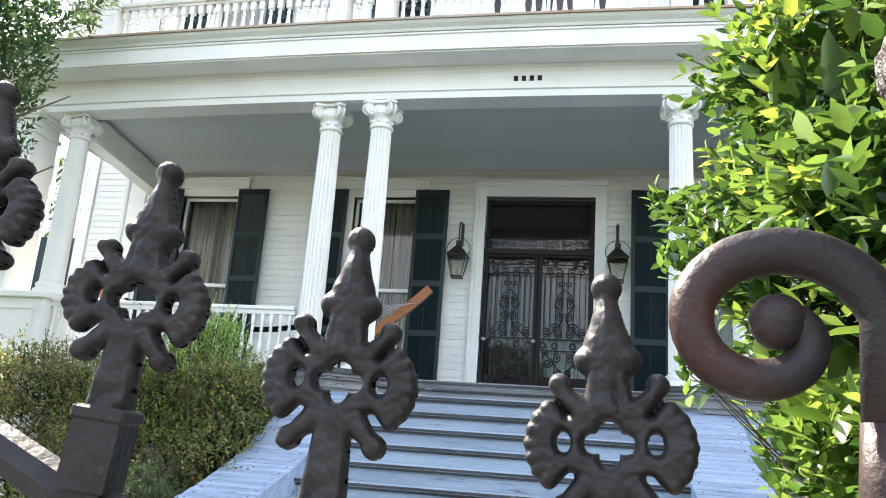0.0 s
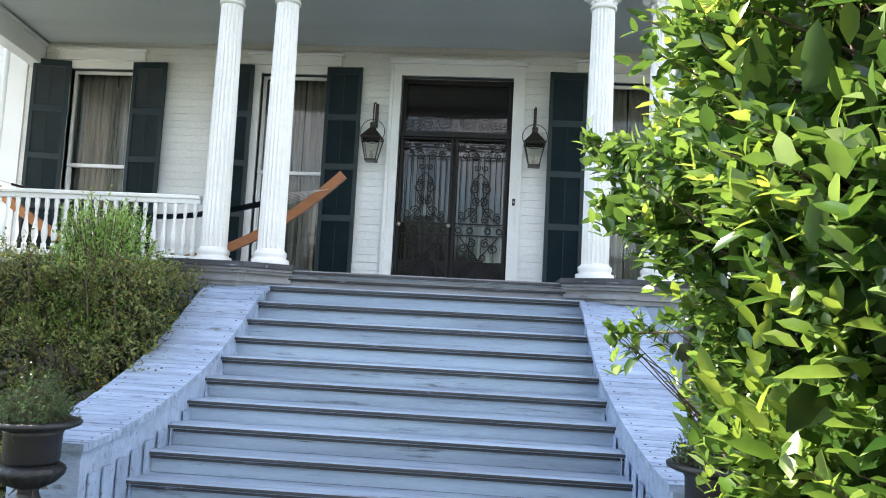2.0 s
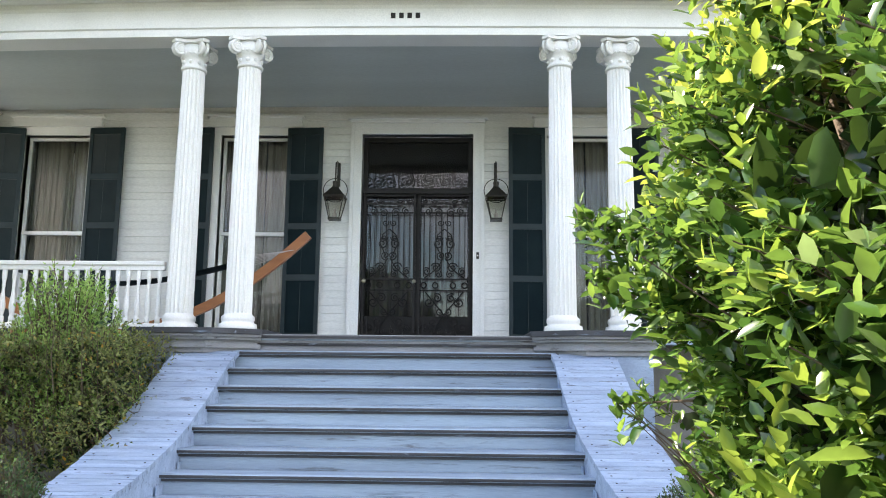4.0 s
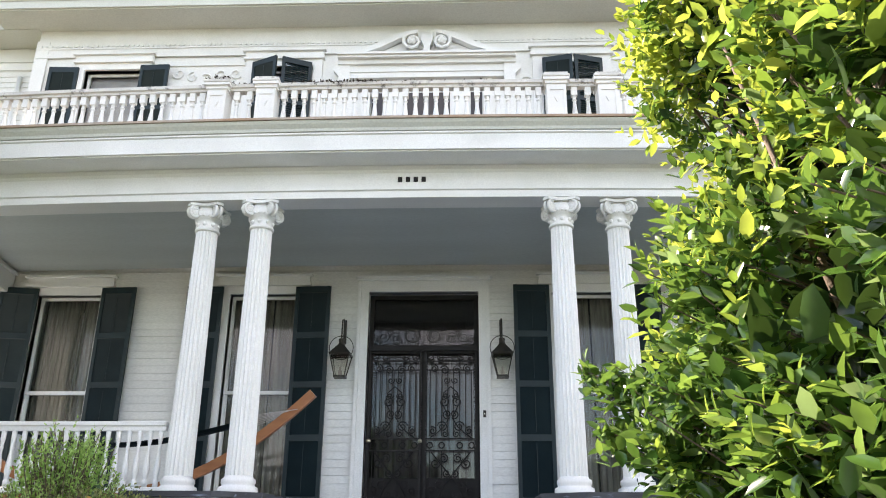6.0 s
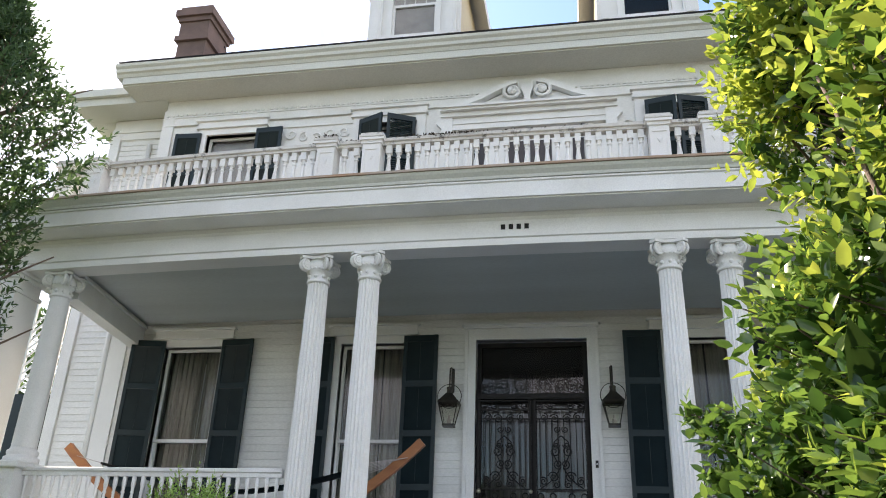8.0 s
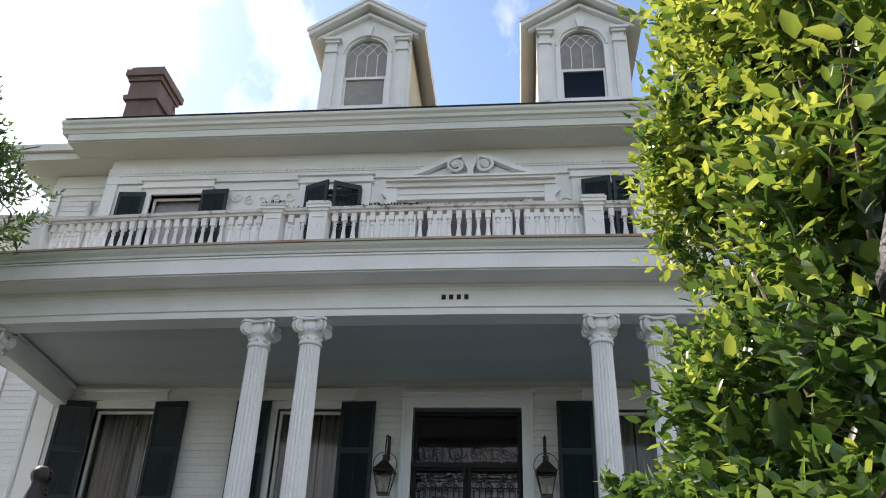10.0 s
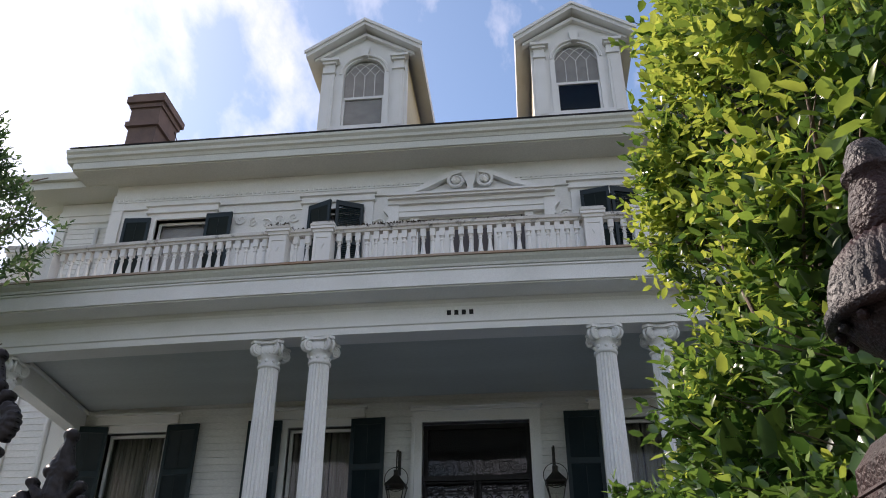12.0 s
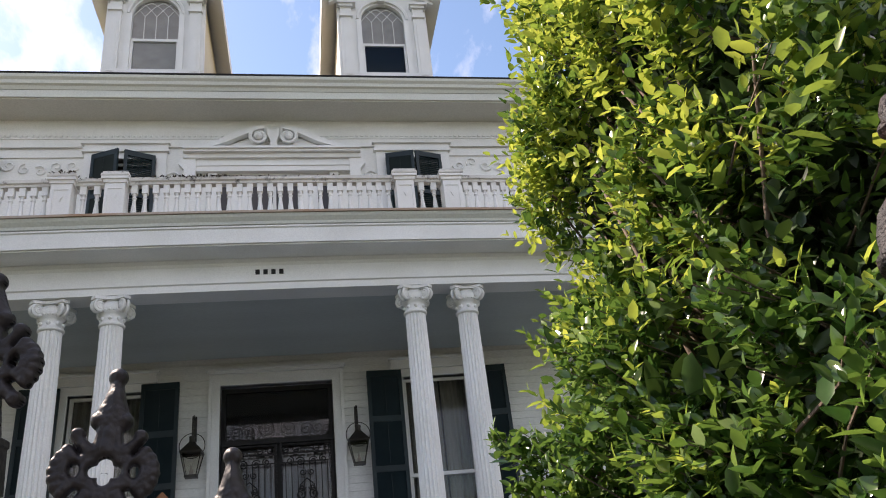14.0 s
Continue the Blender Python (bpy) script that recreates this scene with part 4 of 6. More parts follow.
# ---- moss on the balcony ----
rng = np.random.default_rng(41)
moss_x = np.concatenate([rng.normal(-1.75, 0.28, 500), rng.uniform(-2.4, 0.2, 120), rng.normal(-3.34, 0.10, 160), rng.uniform(-3.3, -2.9, 60)])
n = len(moss_x)
moss_y = np.array([by(q) for q in moss_x]) + rng.uniform(-0.17, 0.02, n) * np.where(np.abs(moss_x + 3.34) < 0.17, 1.0, 0.45)
moss_z = np.where(np.abs(moss_x + 3.34) < 0.17, BZ + 0.878, BZ + 0.826)
moss = thing("moss", "dark dry moss and weeds on the balcony rail", "moss", (-2.0, by(-2.0), BZ + 0.9))
me = leaf_mesh("moss", np.stack([moss_x, moss_y, moss_z], 1) - np.array((-2.0, by(-2.0), BZ + 0.9)), rng.normal(0, 1, (n, 3)) + np.array([0, -0.5, 0.3]), rng.normal(0, 1, (n, 3)), rng.uniform(0.02, 0.05, n), rng.uniform(0.015, 0.03, n), SOIL)
part("tuft", me, SOIL, moss, kind="stuff")

# ---- upper storey trim, eaves and roof ----
bm = boxed(LEFT, RIGHT, WALL - 0.03, WALL - 0.002, 9.88, 10.41)
box(bm, LEFT, RIGHT, WALL - 0.05, WALL - 0.03, 10.02, 10.05)
box(bm, LEFT, RIGHT, WALL - 0.05, WALL - 0.03, 9.85, 9.88)
solid("trim_upper_frieze", bm, WHITE, "white frieze board under the main eaves", "trim", kind="structure")
bm = bmesh.new()
for k in range(150):
    x = LEFT + 0.04 + k * 0.0905
    box(bm, x, x + 0.045, WALL - 0.065, WALL - 0.031, 10.055, 10.095)
tagged(solid("trim_dentils", bm, WHITE, "row of small white dentils under the eaves", "trim", kind="structure"))
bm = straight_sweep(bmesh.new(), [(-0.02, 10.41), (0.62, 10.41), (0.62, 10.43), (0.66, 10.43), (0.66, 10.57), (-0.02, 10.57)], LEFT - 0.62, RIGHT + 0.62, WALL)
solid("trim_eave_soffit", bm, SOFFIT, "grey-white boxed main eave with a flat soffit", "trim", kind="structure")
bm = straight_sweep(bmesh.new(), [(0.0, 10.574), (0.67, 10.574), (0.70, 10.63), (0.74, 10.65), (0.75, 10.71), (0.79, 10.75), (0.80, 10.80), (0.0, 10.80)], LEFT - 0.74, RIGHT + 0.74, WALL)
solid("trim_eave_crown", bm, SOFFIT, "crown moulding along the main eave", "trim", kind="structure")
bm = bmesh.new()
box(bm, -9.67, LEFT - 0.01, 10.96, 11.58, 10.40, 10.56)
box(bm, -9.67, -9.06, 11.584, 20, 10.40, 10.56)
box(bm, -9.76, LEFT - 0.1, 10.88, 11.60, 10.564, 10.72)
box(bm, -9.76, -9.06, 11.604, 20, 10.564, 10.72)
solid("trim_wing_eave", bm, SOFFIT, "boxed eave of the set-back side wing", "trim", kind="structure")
bm = boxed(-9.06, LEFT - 0.01, 11.53, 11.577, 9.95, 10.39)
box(bm, -9.06, LEFT - 0.01, 11.50, 11.53, 10.10, 10.14)
box(bm, -8.8, -7.9, 11.53, 11.577, 9.3, 9.36)
solid("trim_wing_frieze", bm, WHITE, "white frieze board of the side wing", "trim", kind="structure")
bm = bmesh.new()
e = [bm.verts.new(p) for p in ((-8.4, 10.3, 10.86), (6.7, 10.3, 10.86), (6.7, 21, 10.86), (-8.4, 21, 10.86), (-4.5, 15.6, 14.1), (2.8, 15.6, 14.1))]
for q in ((0, 1, 5, 4), (1, 2, 5), (2, 3, 4, 5), (3, 0, 4), (0, 3, 2, 1)):
    bm.faces.new([e[i] for i in q])
solid("roof_main", bm, SLATE, "dark slate hip roof", "roof", kind="structure")
bm = bmesh.new()
e = [bm.verts.new(p) for p in ((-9.78, 10.9, 10.73), (-8.4, 10.9, 10.73), (-8.4, 20, 10.73), (-9.78, 20, 10.73), (-8.41, 12.5, 11.7), (-8.41, 18, 11.7))]
for q in ((0, 1, 4), (1, 2, 5, 4), (2, 3, 5), (3, 0, 4, 5), (0, 3, 2, 1)):
    bm.faces.new([e[i] for i in q])
solid("roof_wing", bm, SLATE, "dark slate roof of the side wing", "roof", kind="structure")

# broken pediment over the balcony door, with scrolls
pediment = thing("balcony_pediment", "white broken scroll pediment over the balcony door", "pediment", (MID, WALL, 9.22))
bm = straight_sweep(bmesh.new(), [(0.0, 0.10), (0.10, 0.10), (0.10, 0.20), (0.12, 0.20), (0.12, 0.23), (0.10, 0.23), (0.10, 0.34), (0.16, 0.34), (0.16, 0.42), (0.24, 0.42), (0.24, 0.46), (0.28, 0.46), (0.28, 0.50), (0.0, 0.50)], -1.50, 1.50, -0.002)
part("entablature", bm, WHITE, pediment)
for sx in (-1, 1):
    bm = prism(bmesh.new(), [(sx * x, z) for x, z in ((1.44, 0.50), (1.20, 0.57), (0.84, 0.72), (0.52, 0.88), (0.28, 0.97), (0.16, 0.98), (0.16, 0.92), (0.28, 0.89), (0.48, 0.80), (0.78, 0.64), (1.08, 0.53), (1.14, 0.50))], -0.20, -0.05)
    prism(bm, [(sx * x, z) for x, z in ((1.10, 0.50), (0.78, 0.63), (0.48, 0.77), (0.34, 0.80), (0.34, 0.50))], -0.08, -0.02)
    tube(bm, [(sx * p[0], p[1], p[2]) for p in scroll_pts(0.25, 0.77, 0.17, -0.17, 1.7, 1.6, -1)], 0.036, 6, 0.024)
    ball(bm, (sx * 0.25, -0.17, 0.77), 0.07, 8, 5)
    bmesh.ops.recalc_face_normals(bm, faces=bm.faces)
    part("scroll", bm, WHITE, pediment)
    bm = prism(bmesh.new(), [(sx * x, z) for x, z in ((1.30, 0.34), (1.54, 0.34), (1.58, 0.24), (1.48, 0.12), (1.50, 0.0), (1.40, -0.12), (1.30, -0.05))], -0.13, -0.02)
    tube(bm, [(sx * p[0], p[1], p[2]) for p in scroll_pts(1.66, 0.02, 0.12, -0.02, 1.3, 0.6, 1)], 0.022, 5, 0.014)
    bmesh.ops.recalc_face_normals(bm, faces=bm.faces)
    part("bracket", bm, WHITE, pediment)
bm = prism(bmesh.new(), [(-0.07, 0.5), (0.07, 0.5), (0.05, 0.66), (0.10, 0.80), (0.10, 0.96), (0.03, 0.86), (-0.03, 0.86), (-0.10, 0.96), (-0.10, 0.80), (-0.05, 0.66)], -0.18, -0.03)
part("finial", bm, WHITE, pediment)
bm = bmesh.new()
box(bm, -1.1, -0.95, -0.05, 0.1, -2.4, 0.1)
box(bm, 0.95, 1.1, -0.05, 0.1, -2.4, 0.1)
box(bm, -0.95, 0.95, 0.05, 0.1, -2.4, 0.0)
part("door_surround", bm, WHITE, pediment, "white closed balcony door surround")
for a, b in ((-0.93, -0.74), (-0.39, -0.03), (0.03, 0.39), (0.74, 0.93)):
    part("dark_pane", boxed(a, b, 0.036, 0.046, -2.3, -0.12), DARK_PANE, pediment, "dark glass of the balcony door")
swags = [(-4.75, 0.62), (3.05, 0.62)]
for x, h in swags:
    t = thing("plaster_swag", "white raised leaf swag between the upper windows", "ornament", (x, WALL - 0.012, 9.45))
    rng = random.Random(int(x * 10))
    bm = bmesh.new()
    for k in range(6):
        cx = -h + 2 * h * k / 5
        tube(bm, scroll_pts(cx, 0.06 * math.sin(k * 1.7), 0.11, -0.01, 1.2, rng.uniform(0, 6), rng.choice((-1, 1)), 14), 0.016, 5, 0.01)
    part("leaf_relief", bm, WHITE, t)
    bm = boxed(-h - 0.15, h + 0.15, -0.02, 0.01, 0.21, 0.24)
    box(bm, -h - 0.15, h + 0.15, -0.02, 0.01, -0.26, -0.23)
    part("panel_moulding", bm, WHITE, t)

# house number plate: plain dark bars
number = thing("number_bars", "four small dark marks fixed to the white frieze", "house sign", (-0.83, bow(-0.83) - 0.152, 6.055))
for k in range(4):
    part("bar", boxed(-0.165 + 0.094 * k, -0.113 + 0.094 * k, -0.008, 0.0, -0.032, 0.032), IRON, number)


# ---- dormers ----
def arch(cx, half, spring, n=14):
    return [(cx + half * math.cos(math.pi * k / n), spring + half * math.sin(math.pi * k / n)) for k in range(n + 1)]


def dormer(dark_lower):
    t = thing("dormer", "white gabled roof dormer with an arched sash window", "dormer")
    F, top, eave = 0.90, 2.76, 1.98        # half width, ridge, eave line above its foot
    spring, hw, foot = 1.53, 0.43, 0.16
    bm = bmesh.new()
    # face with an arched hole, in two halves
    for sx in (-1, 1):
        o = [(sx * F, 0.0), (sx * F, eave + 0.1), (0.0, top - 0.12), (0.0, spring + hw)]
        o += [(sx * abs(x), z) for x, z in reversed(arch(0, hw, spring)[:8])][0:8]
        o += [(sx * hw, foot), (0.0, foot), (0.0, 0.0)]
        prism(bm, o, 0.0, 0.15)
    bmesh.ops.remove_doubles(bm, verts=bm.verts, dist=0.0005)
    bmesh.ops.recalc_face_normals(bm, faces=bm.faces)
    part("face", bm, WHITE, t)
    bm = bmesh.new()
    for sx in (-1, 1):
        a, b = sorted((sx * (F - 0.02), sx * (F - 0.12)))
        box(bm, a, b, 0.154, 3.4, 0.0, eave)
    part("cheek", bm, CREAM, t, "cream weatherboard cheek")
    bm = bmesh.new()
    for sx in (-1, 1):
        q = [(sx * 1.20, eave - 0.10), (0, top - 0.06), (0, top + 0.06), (sx * 1.22, eave + 0.02)]
        prism(bm, q, -0.26, 3.6)
    bmesh.ops.recalc_face_normals(bm, faces=bm.faces)
    part("roof", bm, WHITE, t)
    bm = bmesh.new()
    for sx in (-1, 1):
        q = [(sx * 1.24, eave - 0.02), (0, top + 0.03), (0, top + 0.10), (sx * 1.24, eave + 0.06)]
        prism(bm, q, -0.30, -0.262)
        q = [(sx * 1.06, eave - 0.10), (0, top - 0.24), (0, top - 0.16), (sx * 1.06, eave - 0.03)]
        prism(bm, q, -0.10, -0.002)
    bmesh.ops.recalc_face_normals(bm, faces=bm.faces)
    part("gable_moulding", bm, WHITE, t)
    for sx in (-1, 1):
        bm = bmesh.new()
        a, b = sorted((sx * 0.62, sx * 0.84))
        box(bm, a, b, -0.06, -0.002, 0.0, 1.55)
        box(bm, a + 0.05, b - 0.05, -0.075, -0.06, 0.1, 1.45)
        box(bm, a - 0.02, b + 0.02, -0.10, -0.002, 1.55, 1.60)
        box(bm, a, b, -0.08, -0.002, 1.60, 1.78)
        box(bm, a - 0.03, b + 0.03, -0.13, -0.002, 1.78, 1.84)
        box(bm, a - 0.06, b + 0.09, -0.17, -0.002, 1.84, 1.90)
        part("pilaster", bm, WHITE, t)
    bm = tube(bmesh.new(), [(x, -0.02, z) for x, z in arch(0, hw + 0.07, spring, 18)], 0.035, 6)
    prism(bm, [(-0.06, spring + hw), (0.06, spring + hw), (0.10, spring + hw + 0.26), (-0.10, spring + hw + 0.26)], -0.10, -0.003)
    box(bm, -hw - 0.1, -hw, -0.03, -0.003, foot, spring)
    box(bm, hw, hw + 0.1, -0.03, -0.003, foot, spring)
    box(bm, -0.62, 0.62, -0.06, -0.003, foot - 0.09, foot)
    part("arch_moulding", bm, WHITE, t)
    bm = bmesh.new()
    rail = 0.94
    box(bm, -hw, hw, 0.05, 0.09, rail - 0.03, rail + 0.03)
    box(bm, -hw, -hw + 0.04, 0.05, 0.09, foot, rail - 0.03)
    box(bm, hw - 0.04, hw, 0.05, 0.09, foot, rail - 0.03)
    for k in (1, 2, 3):
        x = -hw + 2 * hw * k / 4
        tube(bm, [(x, 0.06, rail), (x, 0.06, spring + 0.02)], 0.010, 4)
    for k in range(5):
        x = -hw + 2 * hw * k / 4
        for s in (-1, 1):
            pts = [(x + s * f * 0.36, 0.06, spring + 0.34 * math.sin(f * math.pi / 2)) for f in (0, 0.25, 0.5, 0.75, 1.0)]
            pts = [p for p in pts if abs(p[0]) <= hw and (p[2] - spring) <= math.sqrt(max(0.0, hw * hw - p[0] ** 2)) + 0.01]
            if len(pts) > 1:
                tube(bm, pts, 0.007, 4)
    sash = part("sash", bm, WHITE, t, "white sash with interlaced arched bars")
    bm = bmesh.new()
    bm.faces.new([bm.verts.new((x, 0.07, z)) for x, z in [(-hw, foot), (hw, foot)] + arch(0, hw, spring)])
    part("pane", bm, GLASS, sash).visible_shadow = False
    bm = boxed(-hw, hw, 0.10, 0.11, foot if not dark_lower else rail, spring + hw)
    part("blind", bm, BLIND, t, "pale blind behind the glass")
    # near-black sheet stands in for the dim space behind the dormer glass
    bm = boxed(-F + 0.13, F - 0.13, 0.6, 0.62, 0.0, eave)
    part("dim_room_sheet", bm, DARK, t)
    return t


DY, DZ = 11.30, 11.55
dormer(False).matrix_basis = pose(-3.03, DY, DZ)
dormer(True).matrix_basis = pose(1.32, DY, DZ)

# ---- chimney ----
chimney = thing("chimney", "red-brown stuccoed chimney with stepped cap", "chimney", (-8.45, 12.9, 10.50))
chimney.scale = (0.88, 0.92, 0.97)
bm = bmesh.new()
box(bm, -0.38, 0.38, -0.35, 0.6, 0.0, 2.75)
part("flue", bm, CHIMNEY, chimney)
bm = boxed(-0.46, 0.46, -0.43, 0.68, 2.75, 2.88)
box(bm, -0.40, 0.40, -0.37, 0.62, 2.88, 3.30)
part("neck", bm, CHIMNEY, chimney)
bm = boxed(-0.45, 0.45, -0.42, 0.67, 3.30, 3.42)
box(bm, -0.52, 0.52, -0.49, 0.74, 3.42, 3.60)
box(bm, -0.44, 0.44, -0.41, 0.66, 3.60, 3.72)
part("cap", bm, CHIMNEY, chimney)
part("stay_rod", tube(bmesh.new(), [(0.40, 0.5, 3.2), (0.75, 0.6, 2.3)], 0.012, 5), IRON, chimney, "thin iron stay rod")

# ---- front steps ----
RISE, RUN, Y1 = 0.172, 0.247, 7.74
stairs = thing("front_steps", "wide grey-blue painted wooden front steps, worn and chipped", "steps")


def half(k):
    return 1.60 + 0.030 * (k - 1)


for k in range(1, 14):
    z, y, w = FLOOR - RISE * k, Y1 - RUN * (k - 1), half(k) + 0.04
    tread = boxed(MID - w, MID + w, y, y + RUN + 0.049, z - 0.042, z, bevel=0.010)
    part("tread", tread, STEP, stairs)
    part("riser", boxed(MID - w, MID + w, y + 0.05, y + 0.07, z - RISE, z - 0.043), STEP, stairs)
    # coloured dark to draw the shadow gap under the tread
    part("nosing_shade_moulding", boxed(MID - w, MID + w, y + 0.026, y + 0.049, z - 0.066, z - 0.043), NOSE, stairs)
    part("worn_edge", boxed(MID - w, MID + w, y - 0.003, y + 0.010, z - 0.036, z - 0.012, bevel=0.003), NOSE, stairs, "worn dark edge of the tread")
bm = boxed(MID - 1.52, MID + 1.52, 7.90, 7.96, FLOOR - 0.045, FLOOR + 0.002)
box(bm, MID - 1.62, MID + 1.62, 7.94, 7.99, FLOOR - 0.085, FLOOR - 0.046)
box(bm, MID - 1.62, MID + 1.62, 7.965, 8.02, FLOOR - 0.175, FLOOR - 0.086)
part("landing_edge", bm, CAPSTONE, stairs, "moulded edge of the landing")
part("worn_edge", boxed(MID - 1.51, MID + 1.51, 7.892, 7.905, FLOOR - 0.038, FLOOR - 0.010, bevel=0.003), NOSE, stairs)
part("worn_edge", boxed(MID - 1.60, MID + 1.60, 7.935, 7.962, FLOOR - 0.112, FLOOR - 0.087, bevel=0.003), NOSE, stairs)

# curved cheek walls with boarded caps
CH = [(7.72, 2.24, 1.62, 0.56), (7.5, 2.16, 1.625, 0.56), (7.3, 2.04, 1.635, 0.56), (7.1, 1.90, 1.65, 0.56), (6.9, 1.76, 1.67, 0.56), (6.7, 1.63, 1.695, 0.56), (6.5, 1.51, 1.725, 0.56), (6.3, 1.41, 1.76, 0.56), (6.1, 1.32, 1.795, 0.55), (5.9, 1.24, 1.83, 0.55), (5.7, 1.175, 1.86, 0.54), (5.5, 1.12, 1.89, 0.53), (5.3, 1.075, 1.915, 0.52), (5.1, 1.045, 1.935, 0.51), (4.95, 1.035, 1.95, 0.50)]


def cheek_at(y):
    for a, b in zip(CH, CH[1:]):
        if b[0] <= y <= a[0]:
            f = (a[0] - y) / (a[0] - b[0])
            return [a[i] + (b[i] - a[i]) * f for i in (1, 2, 3)]
    return CH[-1][1:] if y < CH[-1][0] else CH[0][1:]


nail = mesh_of("nail", boxed(-0.007, 0.007, -0.007, 0.007, -0.006, 0.003), NOSE)
for sx in (-1, 1):
    ck = thing("stair_cheek", "curved blue-grey boarded cheek wall of the steps", "cheek wall", group="cheek walls of the steps")
    bm = bmesh.new()
    N = 30
    rings = []
    for k in range(N + 1):
        y = 7.72 + (4.97 - 7.72) * k / N
        z, i, w = cheek_at(y)
        xi, xo = MID + sx * i, MID + sx * (i + w)
        rings.append([bm.verts.new(p) for p in ((xi, y, 0), (xi, y, z - 0.05), (xo, y, z - 0.05), (xo, y, 0))])
    for a, b in zip(rings, rings[1:]):
        for q in range(3):
            bm.faces.new((a[q], a[q + 1], b[q + 1], b[q]))
    bm.faces.new(rings[0])
    bm.faces.new(rings[-1][::-1])
    bmesh.ops.recalc_face_normals(bm, faces=bm.faces)
    part("body", bm, CHEEK, ck)
    for k in range(16):
        bm = bmesh.new()
        y = 7.6 - k * 0.16
        z, i, w = cheek_at(y)
        xi = MID + sx * (i - 0.006)
        a, b = sorted((xi, xi + sx * 0.01))
        box(bm, a, b, y - 0.148, y, 0.0, cheek_at(y - 0.16)[0] - 0.22)
        part("side_board", bm, CHEEK, ck)
    N = 52
    for k in range(N):
        ya, yb = 7.74 + (4.93 - 7.74) * k / N, 7.74 + (4.93 - 7.74) * (k + 1) / N + 0.005
        (za, ia, wa), (zb, ib, wb) = cheek_at(ya), cheek_at(yb)
        lift = random.uniform(-0.004, 0.004)
        bm = bmesh.new()
        vs = []
        for y, z, i, w in ((ya, za, ia, wa), (yb, zb, ib, wb)):
            xi, xo = MID + sx * (i - 0.035), MID + sx * (i + w + 0.035)
            vs += [bm.verts.new(p) for p in ((xi, y, z - 0.05 + lift), (xi, y, z + lift), (xo, y, z + lift), (xo, y, z - 0.05 + lift))]
        for q in ((0, 1, 2, 3), (7, 6, 5, 4), (1, 5, 6, 2), (0, 3, 7, 4), (0, 4, 5, 1), (3, 2, 6, 7)):
            bm.faces.new([vs[j] for j in q])
        bmesh.ops.recalc_face_normals(bm, faces=bm.faces)
        board = part("cap_board", bm, CHEEK, ck)
        if k % 2 == 0:
            for f in (0.06, 0.94):
                part("nail", nail, NOSE, board).location = (MID + sx * (ia + wa * f), (ya + yb) / 2, (za + zb) / 2 + lift)
    # pedestal that carries a pair of columns
    pd = thing("column_pedestal", "blue-grey pedestal with a moulded cap under paired columns", "pedestal", group="pedestals beside the steps")

    def plan(g, back=8.75):
        o = [(2.59 + g, 7.66 - g), (1.95 - g, 7.66 - g), (1.46 - g * 0.5, 7.98 - g), (1.46 - g * 0.5, back), (2.59 + g, back)]
        return [(MID + sx * x, y) for x, y in o]

    part("body", slab(bmesh.new(), plan(0.0), 0.0, FLOOR - 0.20), CHEEK, pd)
    bm = slab(bmesh.new(), plan(0.025), FLOOR - 0.198, FLOOR - 0.150)
    slab(bm, plan(0.055), FLOOR - 0.149, FLOOR - 0.105)
    slab(bm, plan(0.035), FLOOR - 0.104, FLOOR - 0.065)
    slab(bm, plan(0.075), FLOOR - 0.064, FLOOR - 0.035)
    slab(bm, plan(0.105), FLOOR - 0.034, FLOOR - 0.006)
    part("moulding", bm, CAPSTONE, pd)
    part("cap", slab(bmesh.new(), plan(0.135), FLOOR - 0.004, FLOOR + 0.05), NOSE, pd, "worn dark cap slab")

# ---- hammock on its wooden stand ----
ham = thing("hammock_stand", "curved orange-brown wooden hammock stand with rope netting", "hammock", (-4.65, 9.6, FLOOR))
bm = bmesh.new()
rings = []
for k in range(41):
    f = -1 + 2 * k / 40
    x = 2.50 * f
    z = 0.10 + 1.18 * abs(f) ** 2.0 + (0.07 * f if f > 0 else 0)
    dz = 2.0 * 1.18 * abs(f) * (1 if f > 0 else -1) / 2.50
    nx, nz = -dz / math.hypot(1, dz), 1 / math.hypot(1, dz)
    rings.append([bm.verts.new((x + nx * o, yy, z + nz * o)) for o, yy in ((-0.058, -0.035), (0.058, -0.035), (0.058, 0.035), (-0.058, 0.035))])
for a, b in zip(rings, rings[1:]):
    for q in range(4):
        bm.faces.new((a[q], a[(q + 1) % 4], b[(q + 1) % 4], b[q]))
bm.faces.new(rings[0])
bm.faces.new(rings[-1][::-1])
bmesh.ops.recalc_face_normals(bm, faces=bm.faces)
part("arc_beam", bm, WOOD, ham)
for x in (-0.9, 0.9):
    part("foot", boxed(x - 0.06, x + 0.06, -0.55, 0.55, 0.0, 0.10, bevel=0.008), WOOD, ham)
for sx in (-1, 1):
    for k in range(7):
        part("rope", tube(bmesh.new(), [(sx * 2.38, 0, 1.16), (sx * 1.62, -0.42 + 0.14 * k, 0.98)], 0.004, 4), BLIND, ham)
bm = bmesh.new()
g = [[bm.verts.new((-1.6 + 3.2 * i / 16, -0.13 + 0.26 * j / 6, 0.98 - 0.26 * math.cos(math.pi * (i / 16 - 0.5)) - 0.05 * math.cos(math.pi * (j / 6 - 0.5)))) for j in range(7)] for i in range(17)]
for i in range(16):
    for j in range(6):
        bm.faces.new((g[i][j], g[i + 1][j], g[i + 1][j + 1], g[i][j + 1]))
bmesh.ops.solidify(bm, geom=bm.faces, thickness=0.012)
part("cloth", bm, SHUTTER, ham, "dark sagging hammock cloth")
